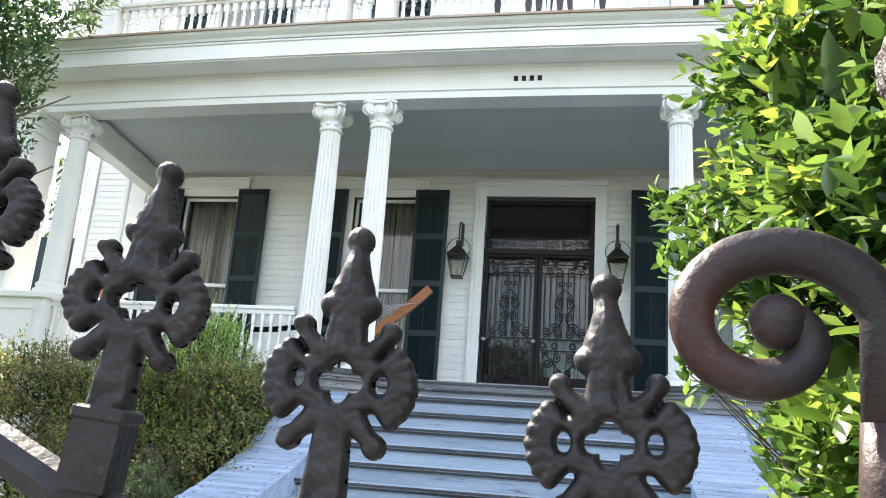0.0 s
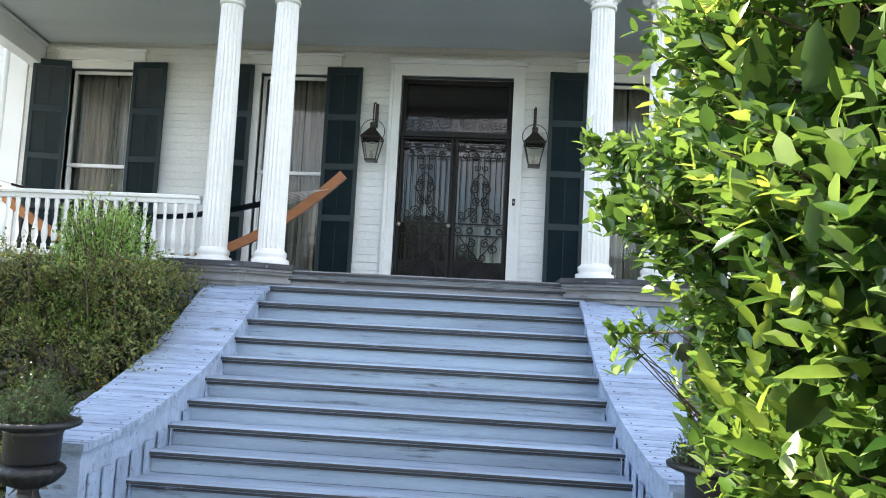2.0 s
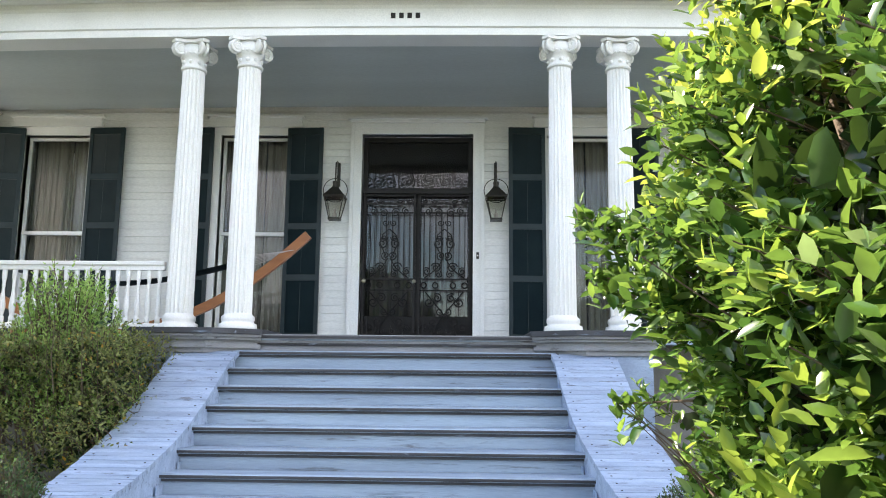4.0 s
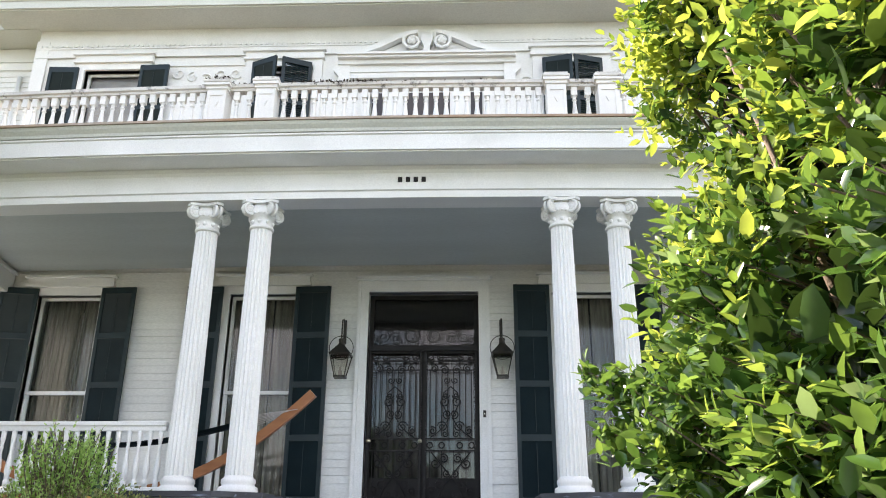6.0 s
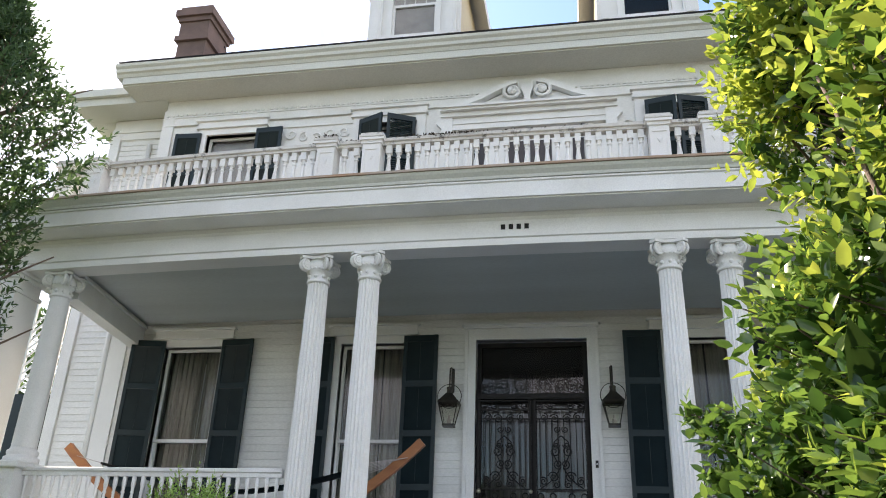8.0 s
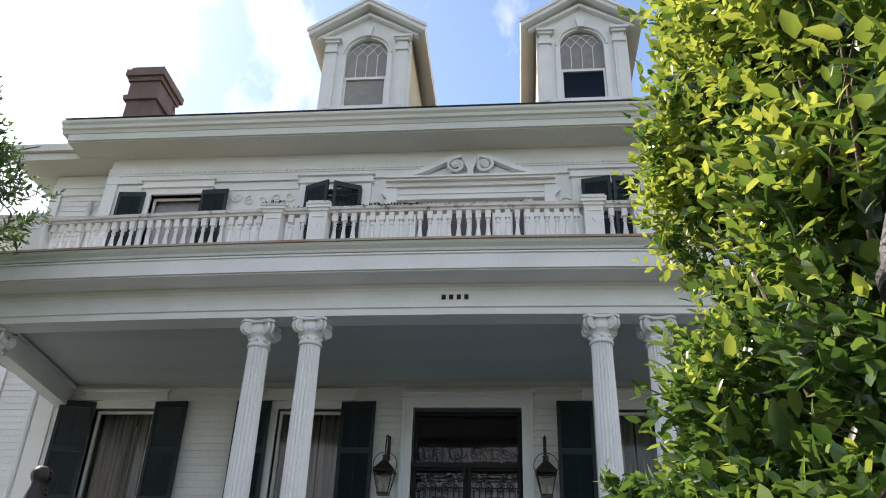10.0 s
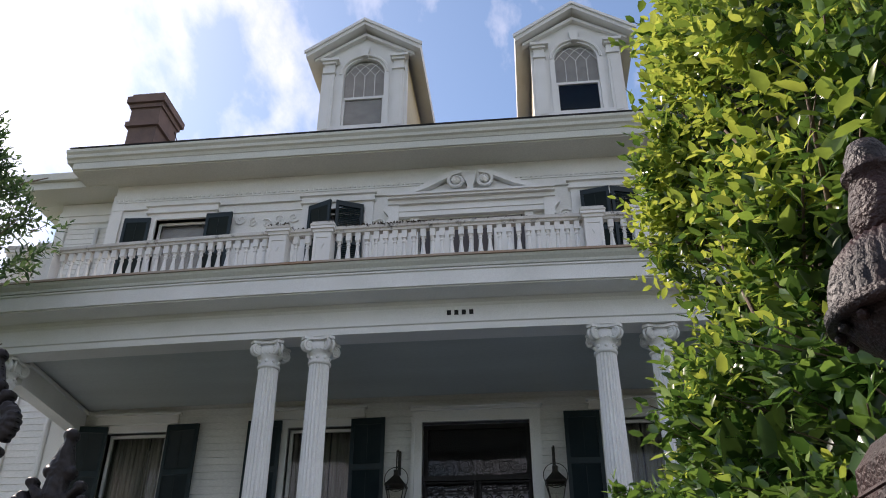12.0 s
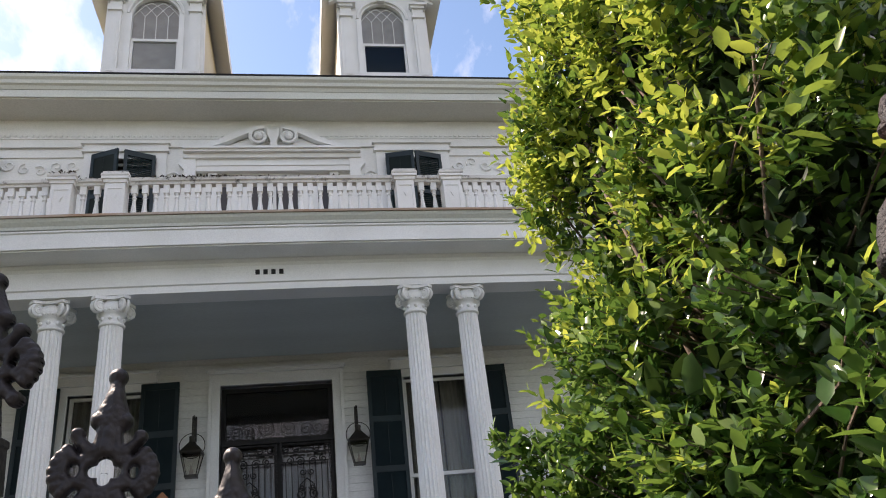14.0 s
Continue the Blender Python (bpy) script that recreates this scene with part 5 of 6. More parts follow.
bm = bmesh.new()
for sx in (-1, 1):
    tube(bm, [(sx * 1.62, -0.5, 0.98), (sx * 1.62, 0.5, 0.98)], 0.018, 6)
part("spreader_bar", bm, IRON, ham)


# ---- urns ----
def urn(seed):
    t = thing("urn_planter", "black cast-iron garden urn with a low green plant", "planter", group="urns beside the steps")
    part("foot", lathe(bmesh.new(), [(0.17, 0.0), (0.17, 0.05), (0.12, 0.08), (0.07, 0.13), (0.06, 0.17), (0.08, 0.19)], 20), URN, t, smooth=True)
    bm = lathe(bmesh.new(), [(0.08, 0.19), (0.15, 0.22, 1), (0.20, 0.27, 1), (0.21, 0.31, 1), (0.17, 0.34)], 48, flutes=16, depth=0.018)
    part("lobed_bowl", bm, URN, t, smooth=True)
    part("bowl", lathe(bmesh.new(), [(0.155, 0.34), (0.165, 0.36), (0.17, 0.52), (0.19, 0.56)], 24), URN, t, smooth=True)
    part("rim", lathe(bmesh.new(), [(0.19, 0.555), (0.24, 0.565), (0.275, 0.58), (0.28, 0.60), (0.26, 0.612), (0.20, 0.60), (0.02, 0.585)], 28), URN, t, smooth=True)
    part("plinth", boxed(-0.22, 0.22, -0.22, 0.22, -0.62, -0.002, bevel=0.01), PAVING, t, "grey square stone plinth")
    return t


uu = urn(1)
uu.matrix_basis = pose(-2.93, 4.62, 0.62)
copy_thing(uu, pose(1.26, 4.62, 0.62))


def shrub(name, label, category, trunk_at, tips, outward, mat, rngseed, twig, pairs, length, width, group="", lift=0.4, jitter=0.45, limbs=(), extra=None, stems=420):
    """A plant: stems and a crown of many leaves."""
    t = thing(name, label, category, trunk_at, group)
    rng = np.random.default_rng(rngseed)
    B, A, U, L, W = sprigs(rng, tips, outward, twig, pairs, length, width, jitter, lift)
    me = leaf_mesh("leaves", B - np.array(trunk_at), A, U, L, W, mat)
    part("crown", me, mat, t, kind="stuff")
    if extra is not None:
        part("inner_crown", extra, LEAF_INNER_SHADE, t, kind="stuff")
    bm = bmesh.new()
    n = len(tips)
    pick = rng.choice(n, min(n, stems), replace=False)
    d = np.asarray(outward)
    for i in pick:
        p = Vector(tips[i])
        q = p - Vector(d[i]) * rng.uniform(0.25, 0.5) - Vector((0, 0, rng.uniform(0.05, 0.2)))
        tube(bm, [q - Vector(trunk_at), (p + q) / 2 - Vector(trunk_at) + Vector(rng.normal(0, 0.015, 3)), p - Vector(trunk_at)], twig * 0.03, 4, twig * 0.012)
    part("branchwork", bm, BARK, t, kind="stuff")
    bm = bmesh.new()
    for pts, r0, r1 in limbs:
        tube(bm, [Vector(p) - Vector(trunk_at) for p in pts], r0, 7, r1)
    if limbs:
        part("trunk", bm, BARK, t, smooth=True)
    return t


rng = np.random.default_rng(3)
for x in (-2.93, 1.26):
    n = 170
    a, r = rng.uniform(0, 6.28, n), 0.25 * np.sqrt(rng.uniform(0, 1, n))
    tips = np.stack([x + r * np.cos(a), 4.62 + r * np.sin(a), 1.24 + 0.30 * (1 - (r / 0.27) ** 2) * rng.uniform(0.4, 1.1, n)], 1)
    out = np.stack([np.cos(a) * r * 3, np.sin(a) * r * 3, np.full(n, 0.8)], 1)
    shrub("pot_plant", "low bushy green plant growing in the urn", "plant", (x, 4.62, 1.21), tips, out, LEAF_POT, 4, 0.12, 5, 0.035, 0.016, "plants in the urns")

# ---- hedge before the porch ----
n = 5200
u = rng.uniform(0, 1, n)
x = rng.uniform(-7.4, -3.10, n)
top = u < 0.28
z = np.where(top, 2.38, 2.38 * rng.uniform(0.05, 1, n) ** 0.8)
y = np.where(top, rng.uniform(6.35, 7.9, n), 6.35)
bump = np.array([noise.noise((a * 1.7, b * 1.7, c * 1.7)) for a, b, c in zip(x, y, z)]) * 0.22
endx = rng.uniform(0, 1, n) < 0.16
x = np.where(endx & ~top, -3.10, x)
y = np.where(endx & ~top, rng.uniform(6.35, 7.7, n), y)
out = np.where(top[:, None], np.array([[0, -0.2, 1]]), np.where(endx[:, None], np.array([[1, -0.2, 0.15]]), np.array([[0, -1, 0.2]])))
tips = np.stack([x, y, z], 1) + out * bump[:, None] + rng.normal(0, 0.06, (n, 3))
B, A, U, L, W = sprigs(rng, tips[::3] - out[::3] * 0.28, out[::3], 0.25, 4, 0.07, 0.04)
inner = leaf_mesh("inner", B - np.array((-5.0, 7.0, 0)), A, U, L, W, LEAF_INNER_SHADE)
limbs = [([(xx, 7.0, 0), (xx + 0.1, 6.9, 0.7), (xx + random.uniform(-0.3, 0.3), 6.7, 1.5), (xx + random.uniform(-0.4, 0.4), 6.6, 2.1)], 0.025, 0.008) for xx in (-6.9, -6.3, -5.8, -5.3, -4.9, -4.5, -4.1, -3.7, -3.4)]
shrub("hedge", "clipped olive-green hedge with bare twigs before the porch", "hedge", (-5.0, 7.0, 0), tips, out, LEAF_HEDGE, 5, 0.16, 4, 0.045, 0.022, limbs=limbs, extra=inner, stems=1500)
n = 1000
a, f = rng.uniform(0, 6.28, n), rng.uniform(0, 1, n) ** 1.3
r = 0.62 * np.sqrt(rng.uniform(0, 1, n)) * (1.1 - 0.6 * f)
ragged = np.array([noise.noise((math.cos(q) * 2.2, math.sin(q) * 2.2 + w * 3, 4.0)) for q, w in zip(a, r)])
tips = np.stack([-3.85 + 1.25 * r * np.cos(a), 6.95 + r * np.sin(a), 1.75 + (1.15 + 0.55 * ragged) * f], 1)
out = np.stack([np.cos(a) * 0.4, np.sin(a) * 0.4, np.ones(n)], 1)
shrub("shrub", "taller fresh-green shrub growing behind the hedge", "shrub", (-3.85, 7.15, 0), tips, out, LEAF_LIGHT, 6, 0.22, 6, 0.055, 0.022, limbs=[([(-3.85, 7.15, 0), (-3.8, 7.15, 1.2), (-3.86, 7.1, 2.2)], 0.03, 0.008)])

# ---- big privet beside the gate ----
# its side towards the steps: height, face
FACE_Z = [0.0, 1.2, 1.7, 1.9, 2.15, 2.3, 2.5, 2.66, 2.85, 3.0, 3.14, 3.3, 3.6, 3.85, 4.2, 4.5, 4.8, 5.1]
FACE_X = [0.78, 0.66, 0.58, 0.52, 0.44, 0.37, 0.38, 0.46, 0.50, 0.47, 0.56, 0.52, 0.51, 0.50, 0.57, 0.62, 0.70, 0.95]
NEAR, FAR, EAST = 0.40, 2.25, 2.3
privet_at = (1.2, 1.3, 0)


def privet_points(n, inset, spread, seed, clumps=0.0):
    """Places over the bush's long side, its rounded ends and its top; clumps gathers them into lobes with hollows between."""
    rg = np.random.default_rng(seed)
    z = rg.uniform(0.2, 5.0, n)
    fx = np.interp(z, FACE_Z, FACE_X)
    u = rg.uniform(0, 1, n)
    side, end = u < 0.60, (u >= 0.60) & (u < 0.86)
    y = np.where(side, rg.uniform(NEAR, FAR, n), np.where(end, NEAR, FAR))
    x = np.where(side, fx, fx + rg.uniform(0, 1, n) ** 1.3 * (EAST - fx))
    d = np.where(side[:, None], np.array([[-1, -0.15, 0.1]]), np.where(end[:, None], np.array([[-0.15, -1, 0.1]]), np.array([[-0.3, 1, 0.1]])))
    # rounded corners and crown
    near_end, far_end = np.clip((NEAR + 0.30 - y) / 0.30, 0, 1), np.clip((y - FAR + 0.35) / 0.35, 0, 1)
    x = x + np.where(side, 0.16 * near_end ** 2 + 0.10 * far_end ** 2, 0)
    d = d + side[:, None] * (near_end[:, None] * np.array([[0.2, -0.7, 0]]) + far_end[:, None] * np.array([[0.2, 0.7, 0]]))
    roof = rg.uniform(0, 1, n) < 0.17
    x, y = np.where(roof, rg.uniform(0.75, EAST, n), x), np.where(roof, rg.uniform(NEAR, FAR, n), y)
    top = 3.20 + 1.30 * np.clip(y - 0.45, 0, 1.35)
    z = np.where(roof, top, z)
    d = np.where(roof[:, None], np.array([[-0.2, -0.6, 0.8]]), d)
    d /= np.linalg.norm(d, axis=1)[:, None]
    lump = np.array([noise.noise((a * 1.5 + 3, b * 1.5, c * 1.5)) for a, b, c in zip(x, y, z)])
    lobe = np.array([noise.noise((a * 3.6, b * 3.6, c * 3.6 + 7)) for a, b, c in zip(x, y, z)])
    out = 0.08 * lump + clumps * lobe - inset + rg.normal(0, spread, n)
    tips = np.stack([x, y, z], 1) + d * out[:, None]
    keep = (lobe > rg.normal(-0.07, 0.10, n)) if clumps else np.ones(n, bool)
    # thinner and lower towards the gate
    keep &= tips[:, 2] < 3.28 + 1.30 * np.clip(tips[:, 1] - 0.45, 0, 1.35) + rg.normal(0, 0.10, n) - inset
    keep &= ~((np.abs(tips[:, 0] - 0.352) < 0.26) & (tips[:, 1] < 0.44) & (tips[:, 2] < 2.62))
    keep &= ~((np.abs(tips[:, 0] - 0.15) < 0.15) & (tips[:, 1] < 0.34))
    return tips[keep], d[keep]


tips, out = privet_points(11500, 0.05, 0.045, 11, 0.20)
# two inner layers in the shade-dark green, seen through the hollows
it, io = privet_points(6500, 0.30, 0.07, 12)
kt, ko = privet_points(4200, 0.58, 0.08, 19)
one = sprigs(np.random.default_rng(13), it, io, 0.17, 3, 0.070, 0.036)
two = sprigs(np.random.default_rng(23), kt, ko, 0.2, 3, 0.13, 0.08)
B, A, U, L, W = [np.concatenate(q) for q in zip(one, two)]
inner = leaf_mesh("inner", B - np.array(privet_at), A, U, L, W, LEAF_INNER_SHADE)
limbs = []
for k in range(34):
    gx, gy = random.uniform(0.9, 1.6), random.uniform(0.7, 2.0)
    ex, ey = random.uniform(0.50, 0.75), random.uniform(NEAR + 0.1, FAR - 0.1)
    ez = random.uniform(1.8, 2.6) + 0.8 * ey
    limbs.append(([(gx, gy, 0), (gx - 0.1, gy + 0.05, ez * 0.35), ((gx + ex) / 2 + random.uniform(-0.15, 0.15), (gy + ey) / 2, ez * 0.7), (ex, ey, ez)], 0.028, 0.004))
# share of lighter leaves grows with height, painting sun on the top
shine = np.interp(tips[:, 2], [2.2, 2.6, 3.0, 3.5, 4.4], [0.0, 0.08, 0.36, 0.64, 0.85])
young_sunlit = np.random.default_rng(31).uniform(0, 1, len(tips)) < shine
privet = shrub("privet_bush", "huge glossy green privet bush, sunlit yellow-green on top", "bush", privet_at, tips[~young_sunlit], out[~young_sunlit], LEAF_BUSH, 14, 0.14, 4, 0.063, 0.034, limbs=limbs, extra=inner, lift=0.5, stems=900)
B, A, N, L, W = sprigs(np.random.default_rng(33), tips[young_sunlit] + out[young_sunlit] * 0.03, out[young_sunlit], 0.13, 4, 0.055, 0.028, lift=0.65)
part("young_sunlit_crown", leaf_mesh("leaves", B - np.array(privet_at), A, N, L, W, LEAF_YOUNG_SUNLIT), LEAF_YOUNG_SUNLIT, privet, "yellow-green new growth with sunlight put into its colour", kind="stuff")
# loose shoots that stand out from the mass, each with a whorl of large leaves
rg = np.random.default_rng(57)
pick = rg.choice(len(tips), 170, replace=False)
shoot = tips[pick] + out[pick] * rg.uniform(0.05, 0.13, (len(pick), 1)) + np.array([0, 0, 0.04])
B, A, N, L, W = sprigs(rg, shoot, out[pick], 0.15, 5, 0.068, 0.033, jitter=0.35, lift=0.8)
part("shoot_growth", leaf_mesh("leaves", B - np.array(privet_at), A, N, L, W, LEAF_SHOOT), LEAF_SHOOT, privet, "upright light green shoots", kind="stuff")
# a few strong shoots with large leaves on the side near the gate
rg = np.random.default_rng(61)
big = np.stack([rg.uniform(0.34, 0.50, 12), rg.uniform(0.85, 1.35, 12), rg.uniform(1.80, 2.25, 12)], 1)
B, A, N, L, W = sprigs(rg, big, np.tile(np.array([[-0.7, -0.7, 0.3]]), (12, 1)), 0.13, 4, 0.080, 0.036, jitter=0.3, lift=0.7)
part("strong_growth", leaf_mesh("leaves", B - np.array(privet_at), A, N, L, W, LEAF_SHOOT), LEAF_SHOOT, privet, "large-leaved light green shoots", kind="stuff")
# loose sprays that reach towards the steps
for (x0, y0, z0), (x1, y1, z1), n, thick in (((0.50, 2.0, 2.40), (0.20, 2.15, 2.55), 48, 0.07), ((0.50, 2.0, 2.28), (0.24, 2.1, 2.36), 40, 0.06), ((0.52, 1.9, 2.05), (0.28, 2.0, 1.98), 14, 0.03)):
    f = rng.uniform(0, 1, n) ** 0.8
    tips = np.stack([x0 + (x1 - x0) * f, y0 + (y1 - y0) * f, z0 + (z1 - z0) * f], 1) + rng.normal(0, thick, (n, 3)) * (1.15 - f)[:, None]
    out = np.tile(np.array([[-0.8, -0.25, 0.25]]), (n, 1))
    shrub("privet_spray", "loose leafy privet branch reaching over the steps", "branch", (x0 + 0.3, y0, z0 - 0.4), tips, out, LEAF_BUSH, 15, 0.11, 4, 0.058, 0.027, limbs=[([(x0 + 0.3, y0, z0 - 0.4), (x0 + 0.05, y0, z0 - 0.05), (x1, y1, z1)], 0.010, 0.002)], stems=20, group="privet sprays")

# ---- tree at the far corner of the porch ----
n = 3000
a, f = rng.uniform(0, 6.28, n), rng.uniform(0, 1, n)
zc = 2.7 + 6.1 * f
mid_x = np.interp(zc, [3.4, 5.8, 6.8, 8.8], [-7.30, -7.20, -6.95, -7.05])
rad = np.interp(zc, [3.4, 4.6, 6.0, 6.8, 7.6, 8.8], [0.75, 1.05, 1.0, 1.40, 0.85, 0.15]) * np.sqrt(rng.uniform(0.15, 1, n))
lobes = np.array([noise.noise((math.cos(q) * 1.8, math.sin(q) * 1.8, w * 1.6)) for q, w in zip(a, zc)])
rad = rad * (1.0 + 0.35 * lobes)
tips = np.stack([mid_x + rad * np.cos(a), 6.4 + rad * np.sin(a), zc + rng.normal(0, 0.1, n)], 1)
out = np.stack([np.cos(a), np.sin(a), np.full(n, 0.6)], 1)
limbs = [([(-7.0, 6.4, 0), (-6.95, 6.45, 3.0), (-7.0, 6.4, 6.0), (-6.9, 6.4, 8.3)], 0.11, 0.02)]
for k in range(12):
    aa, zz = random.uniform(0, 6.28), random.uniform(3.4, 7.6)
    limbs.append(([(-6.97, 6.42, zz - 0.6), (-6.97 + 0.5 * math.cos(aa), 6.42 + 0.5 * math.sin(aa), zz - 0.1), (-6.97 + 1.1 * math.cos(aa), 6.42 + 1.1 * math.sin(aa), zz + 0.4)], 0.03, 0.008))
shrub("tree", "slender dark green tree at the porch corner", "tree", (-7.0, 6.4, 0), tips, out, LEAF_TREE, 16, 0.24, 5, 0.11, 0.042, limbs=limbs)


n = 900
a, v = rng.uniform(0, 6.28, n), rng.uniform(-1, 1, n)
rad = np.sqrt(1 - v * v) * rng.uniform(0.5, 1.0, n)
tips = np.stack([-11.6 + 2.9 * rad * np.cos(a), 14.2 + 2.0 * rad * np.sin(a), 4.2 + 3.2 * v], 1)
out = np.stack([np.cos(a), np.sin(a), v + 0.3], 1)
shrub("garden_tree", "leafy green garden tree beyond the side wing", "tree", (-11.6, 14.2, 0), tips, out, LEAF_TREE, 18, 0.35, 5, 0.22, 0.10, limbs=[([(-11.6, 14.2, 0), (-11.5, 14.2, 2.4), (-11.7, 14.1, 5.2)], 0.12, 0.03)], stems=80)

# ---- unseen trees across the street, mirrored in the window glass; they dim the porch ----
rg = np.random.default_rng(71)
for x0, y0, top in ((-14.0, -17.5, 8.5), (-5.5, -18.5, 7.0), (9.5, -18.0, 8.0)):
    n = 900
    a, v = rg.uniform(0, 6.28, n), rg.uniform(-1, 1, n)
    lob = np.array([noise.noise((math.cos(q) * 1.5 + x0, math.sin(q) * 1.5, w * 2.0)) for q, w in zip(a, v)])
    rad = (1.0 + 0.45 * lob) * rg.uniform(0.6, 1.0, n) * np.sqrt(np.maximum(0, 1 - v * v))
    tips = np.stack([x0 + 3.9 * rad * np.cos(a), y0 + 3.0 * rad * np.sin(a), top * 0.62 + top * 0.38 * v * (1 + 0.2 * lob)], 1)
    out = np.stack([np.cos(a), np.sin(a), v], 1)
    limbs = [([(x0, y0, 0), (x0 + 0.1, y0, top * 0.3), (x0, y0 + 0.1, top * 0.6), (x0 - 0.1, y0, top * 0.85)], 0.28, 0.05)]
    for k in range(7):
        aa = 0.9 * k
        limbs.append(([(x0, y0, top * 0.35), (x0 + 1.2 * math.cos(aa), y0 + 1.0 * math.sin(aa), top * 0.5), (x0 + 2.6 * math.cos(aa), y0 + 2.0 * math.sin(aa), top * 0.68)], 0.10, 0.03))
    shrub("street_tree", "broad dark green street tree, out of view, keeping sky light off the porch", "tree", (x0, y0, 0), tips, out, LEAF_TREE, 72, 0.9, 4, 0.55, 0.26, "street trees", limbs=limbs, stems=60)


# ---- iron fence and gate ----
U = 0.00028           # unit of the casting


def disc(x, z, cx, cz, r):
    return np.hypot(np.abs(x) - cx, z - cz) - r


def bar(x, z, ax, az, bx, bz, ra, rb):
    """Distance to a rounded bar that tapers, mirrored left and right."""
    x = np.abs(x)
    h = np.clip(((x - ax) * (bx - ax) + (z - az) * (bz - az)) / ((bx - ax) ** 2 + (bz - az) ** 2), 0, 1)
    return np.hypot(x - ax - h * (bx - ax), z - az - h * (bz - az)) - (ra + (rb - ra) * h)


def blend(ds, k):
    """Union with filleted joints."""
    d = ds[0]
    for q in ds[1:]:
        h = np.clip(0.5 + 0.5 * (d - q) / k, 0, 1)
        d = d * (1 - h) + q * h - k * h * (1 - h)
    return d


def spire_field(x, z):
    x, z = x / U, z / U + 379
    return U * blend([disc(x, z, 0, 345, 35), bar(x, z, 0, 318, 0, 215, 23, 52), bar(x, z, 0, 215, 0, 182, 52, 60), disc(x, z, 42, 182, 33), bar(x, z, 0, 180, 0, 70, 44, 48)], 9)


def cross_field(x, z):
    x, z = x / U, z / U + 379
    ds = [disc(x, z, 0, 0, 88), disc(x, z, 55, 0, 66), bar(x, z, 0, 150, 0, 60, 44, 58), disc(x, z, 105, 128, 26), bar(x, z, 58, 70, 98, 112, 26, 17),
          bar(x, z, 50, -85, 92, -126, 30, 20), disc(x, z, 101, -136, 29), bar(x, z, 0, -85, 0, -290, 42, 56)]
    ds += [bar(x, z, 82, 0, bx, bz, 36, 21) for bx, bz in ((130, 74), (149, 53), (161, 28), (166, 0), (161, -29), (149, -55), (130, -76))]
    holes = blend([disc(x, z, 33, 2, 21), disc(x, z, 0, 24, 25), disc(x, z, 0, -24, 21)], 8)
    holes = np.minimum(holes, np.hypot((np.abs(x) - 98) / 0.72, z - 4) - 21)
    return U * np.maximum(blend(ds, 10), -holes)


def cast_plate(field, half_w, z0, z1, thick, soft_edge, cell=0.00125):
    """A cast plate with the outline where the field is nought, rounded off towards its edges."""
    nx, nz = int(2 * half_w / cell) | 1, int((z1 - z0) / cell)
    X, Z = np.meshgrid((np.arange(nx) - nx // 2) * cell, z0 + np.arange(nz) * cell, indexing="ij")
    D = field(X, Z)
    e = cell * 0.2
    gx, gz = (field(X + e, Z) - field(X - e, Z)) / (2 * e), (field(X, Z + e) - field(X, Z - e)) / (2 * e)
    near = D > -0.35 * cell
    g2 = np.maximum(gx * gx + gz * gz, 0.2)
    X, Z = np.where(near, X - gx * D / g2, X), np.where(near, Z - gz * D / g2, Z)
    f = np.clip(np.where(near, 0, -D) / soft_edge, 0, 1)
    H = thick * np.sqrt(1 - (1 - f) ** 2)
    use = D < 0.55 * cell
    bm = bmesh.new()
    front, back = {}, {}
    cells = [(i, j) for i in range(nx - 1) for j in range(nz - 1) if use[i, j] and use[i + 1, j] and use[i, j + 1] and use[i + 1, j + 1]]
    for i, j in {q for i, j in cells for q in ((i, j), (i + 1, j), (i + 1, j + 1), (i, j + 1))}:
        x, z, h = float(X[i, j]), float(Z[i, j]), float(H[i, j])
        h *= 1 + 0.16 * noise.noise((x * 90, 1.3, z * 90)) + 0.08 * noise.noise((x * 260, 5.3, z * 260))
        front[i, j] = bm.verts.new((x, -h, z))
        back[i, j] = front[i, j] if h == 0 else bm.verts.new((x, h, z))
    for i, j in cells:
        q = ((i, j), (i + 1, j), (i + 1, j + 1), (i, j + 1))
        a, b = [front[k] for k in q], [back[k] for k in q[::-1]]
        bm.faces.new(a)
        if set(a) != set(b):
            bm.faces.new(b)
    return bm


def finial():
    """Cast picket top: collar, stem, pierced cross with fans and knobs, spire and ball; its ball's top is at z = 0."""
    t = thing("fence_picket", "dark weathered cast-iron fence picket with a pierced cross finial", "fence picket", group="iron fence pickets")
    part("spire", cast_plate(spire_field, 0.030, -0.088, 0.002, 0.0155, 0.017), FENCE_IRON, t, smooth=True)
    part("pierced_cross", cast_plate(cross_field, 0.060, -0.192, -0.060, 0.0125, 0.0055), FENCE_IRON, t, smooth=True)
    bm = boxed(-0.0185, 0.0185, -0.0185, 0.0185, -0.190, -0.180, bevel=0.002)
    box(bm, -0.0165, 0.0165, -0.0165, 0.0165, -0.235, -0.190)
    box(bm, -0.0125, 0.0125, -0.0125, 0.0125, -2.43, -0.225)
    part("picket_bar", bm, FENCE_IRON, t)
    return t


FY = 0.165
TOPS = [(0.042, 1.820, -2), (-0.122, 1.848, 3), (-0.274, 1.896, 5), (-0.43, 1.965, 2), (-0.55, 2.12, 0), (-0.665, 2.21, 4), (-0.797, 2.325, -3)]
pk = finial()
for k, (x, z, a) in enumerate(TOPS):
    m = pose(x, FY, z, 0, a, a * 2)
    if k:
        copy_thing(pk, m)
    else:
        pk.matrix_basis = m
rail = thing("gate_rail", "sloping grey iron top rail of the gate", "gate rail")
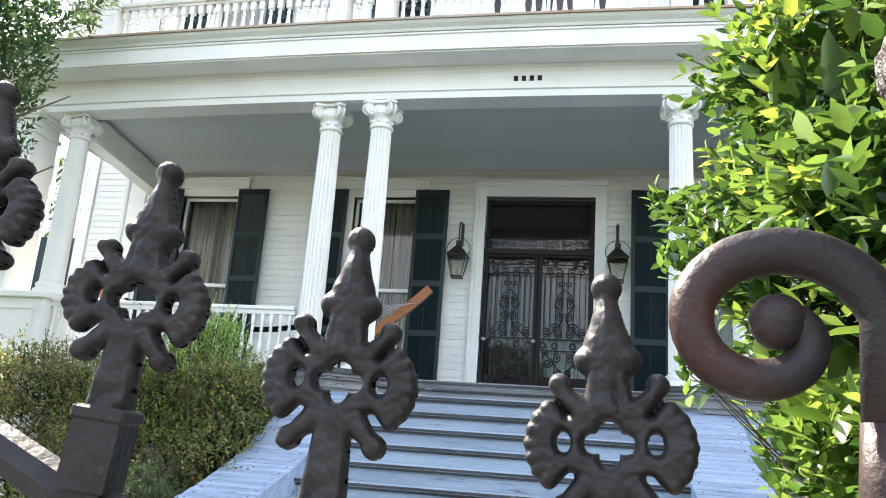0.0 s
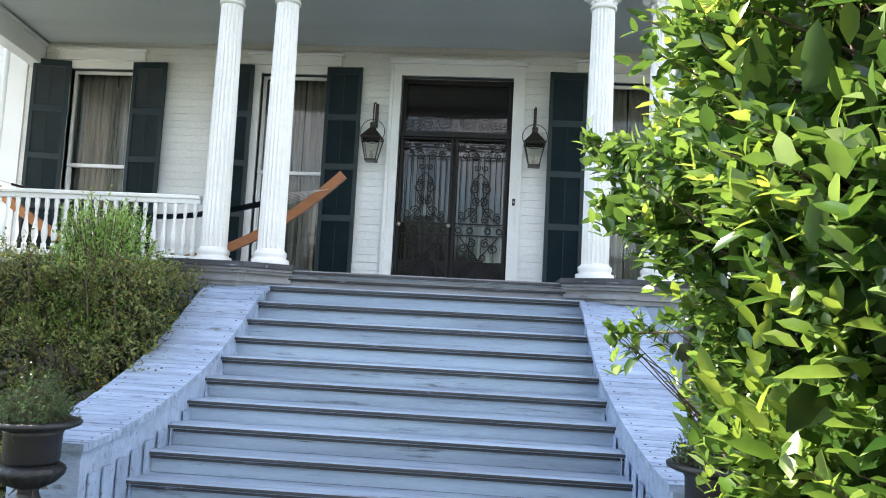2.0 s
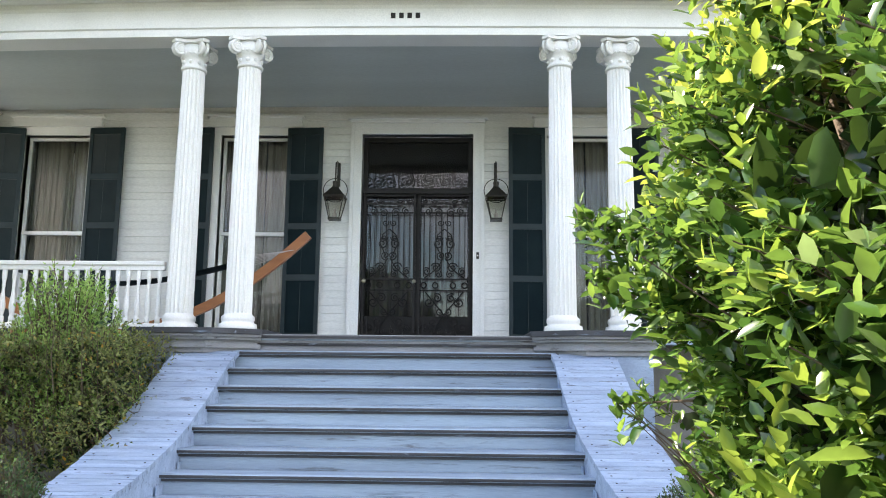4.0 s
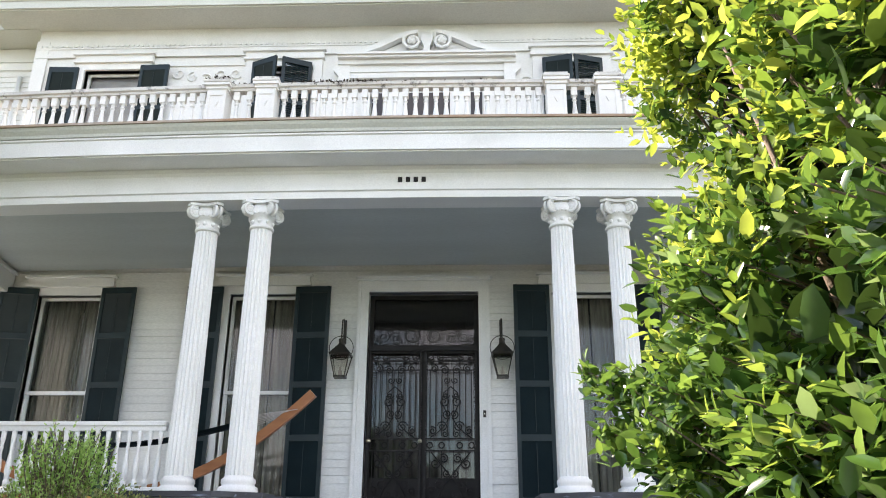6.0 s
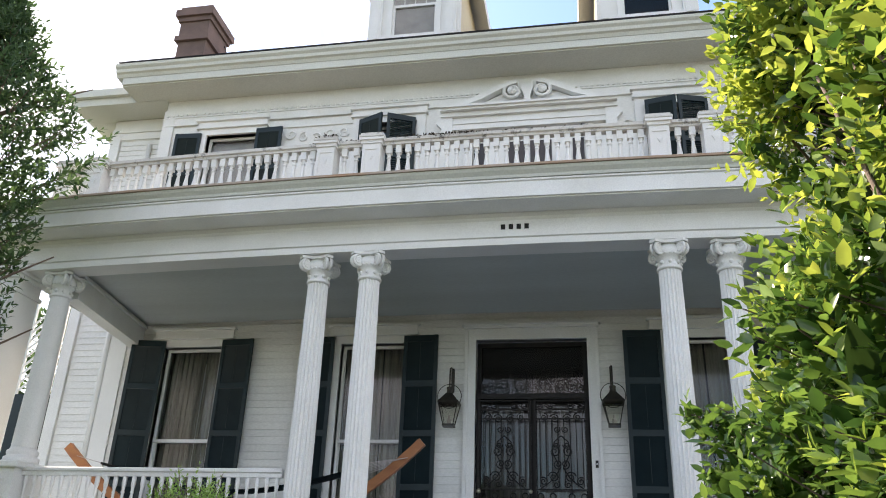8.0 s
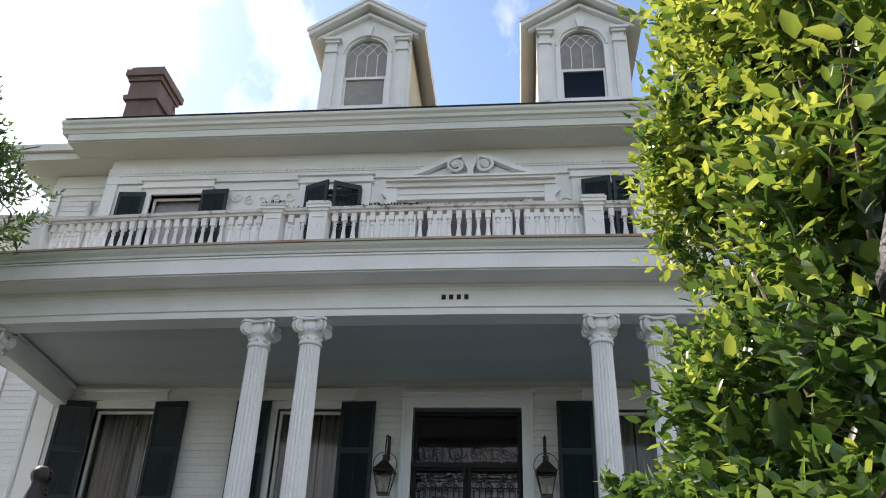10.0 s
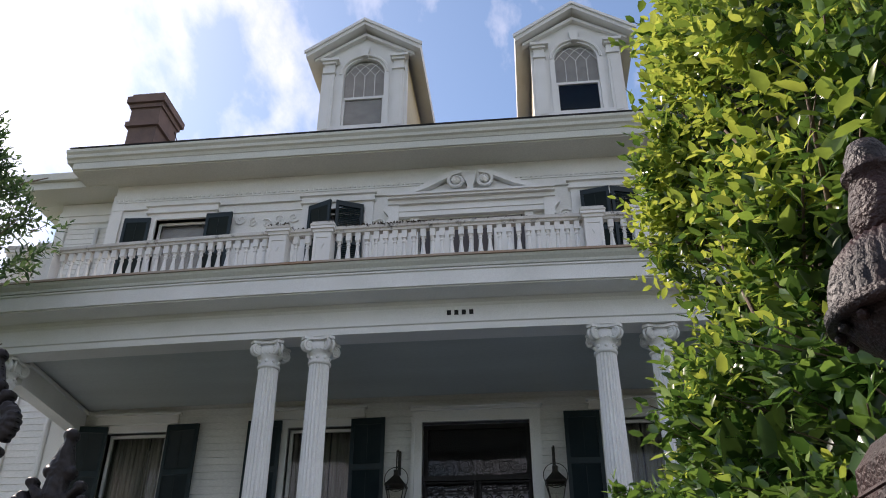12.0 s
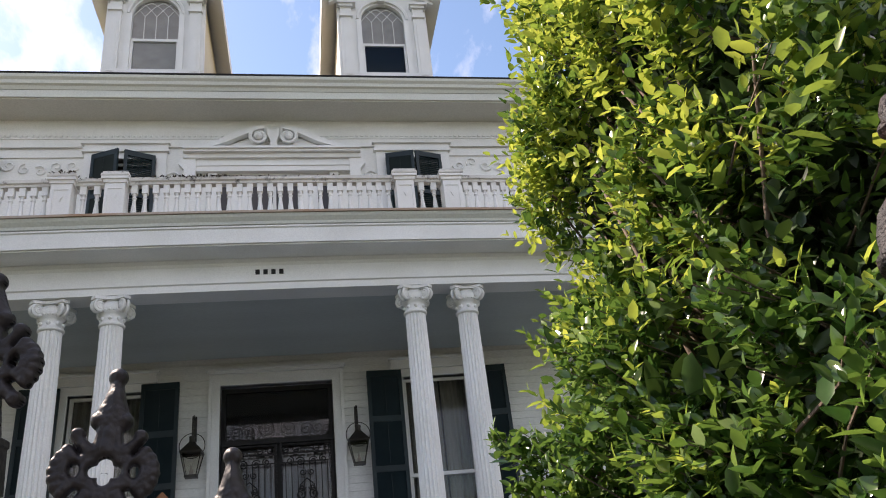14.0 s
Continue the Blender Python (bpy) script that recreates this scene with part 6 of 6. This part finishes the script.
bm = tube(bmesh.new(), [(x - 0.02, FY, z - 0.245) for x, z, a in TOPS], 0.016, 8)
part("top_bar", bm, FENCE_IRON, rail)
part("bottom_bar", boxed(-1.2, 0.26, FY - 0.015, FY + 0.015, 0.30, 0.34), FENCE_IRON, rail)
sc = thing("gate_scroll", "thick dark iron gate scroll with flaking reddish paint", "gate scroll", (0.0, 0.0, 0.0))
pts = []
for k in range(40):
    f = k / 39
    a = math.pi * 0.04 + f * 2 * math.pi * 1.14
    r = 0.063 * (1 - f) ** 0.8 + 0.008
    pts.append((0.138 + r * math.cos(a) * 0.92, FY - 0.01, 1.786 + r * math.sin(a) * 0.80))
part("post", tube(bmesh.new(), [(0.192, FY - 0.01, 0.0), (0.195, FY - 0.01, 1.5), (0.199, FY - 0.01, 1.70), (0.200, FY - 0.01, 1.735)], 0.021, 12, 0.0160), SCROLL_IRON, sc, smooth=True)
part("curl_knob", ball(bmesh.new(), pts[-1], 0.017, 12, 8), SCROLL_IRON, sc, "round knob inside the curl", smooth=True)
bm = tube(bmesh.new(), [(0.200, FY - 0.01, 1.73)] + pts, 0.0158, 12, 0.0105)
part("scroll_bar", bm, SCROLL_IRON, sc, smooth=True)

# ---- iron gate pier with an urn finial ----
gp = thing("gate_pier", "rusty dark cast-iron gate pier with stepped cap and finial", "gate pier", (0.364, 0.124, 0.0))
prof = [(0.110, 1.935), (0.114, 1.94), (0.114, 1.965), (0.122, 1.975), (0.126, 1.985), (0.126, 2.012)]
for k in range(6):
    r_, z_ = 0.123 - 0.006 * k, 2.015 + 0.016 * k
    prof += [(r_, z_), (r_ - 0.003, z_ + 0.011), (r_ - 0.008, z_ + 0.0145)]
prof += [(0.088, 2.111), (0.084, 2.116), (0.082, 2.142), (0.075, 2.152), (0.064, 2.168)]
bm = bmesh.new()
rings = [[bm.verts.new((sx * r, sy * r, z)) for sx, sy in ((-1, -1), (1, -1), (1, 1), (-1, 1))] for r, z in prof]
for a, b in zip(rings, rings[1:]):
    for k in range(4):
        bm.faces.new((a[k], a[(k + 1) % 4], b[(k + 1) % 4], b[k]))
bm.faces.new(rings[-1])
bm.faces.new(rings[0][::-1])
part("stepped_cap", bm, RUST_IRON, gp)
part("body", boxed(-0.108, 0.108, -0.108, 0.108, 0.0, 1.935, bevel=0.006), RUST_IRON, gp)
for k in range(6):
    x = -0.09 + 0.036 * k
    part("rib", boxed(x - 0.009, x + 0.009, -0.117, -0.1085, 0.2, 1.92), RUST_IRON, gp)
bm = lathe(bmesh.new(), [(0.0640, 2.1640), (0.0610, 2.1800), (0.0540, 2.1950), (0.0480, 2.2100), (0.0420, 2.2250), (0.0390, 2.2422), (0.0440, 2.2528), (0.0680, 2.2756), (0.0832, 2.2950)], 24)
part("neck", bm, RUST_IRON, gp, smooth=True)
bm = lathe(bmesh.new(), [(0.0800, 2.2950), (0.0976, 2.2950), (0.0984, 2.3108), (0.0912, 2.3161, 1), (0.0880, 2.3434, 1), (0.0768, 2.3742, 1), (0.0544, 2.3988, 1), (0.0320, 2.4041)], 96, flutes=32, depth=0.005)
for k in range(14):
    a = 2 * math.pi * k / 14
    ball(bm, (0.085 * math.cos(a), 0.085 * math.sin(a), 2.288), 0.0075, 8, 5)
part("fluted_dome", bm, RUST_IRON, gp, smooth=True)
bm = lathe(bmesh.new(), [(0.0320, 2.4006), (0.0408, 2.4138), (0.0424, 2.4358), (0.0352, 2.4666), (0.0288, 2.4886), (0.0368, 2.4930), (0.0368, 2.5000), (0.0280, 2.5036), (0.0280, 2.5238), (0.0192, 2.5432), (0.0064, 2.5502)], 24)
part("finial", bm, RUST_IRON, gp, smooth=True)
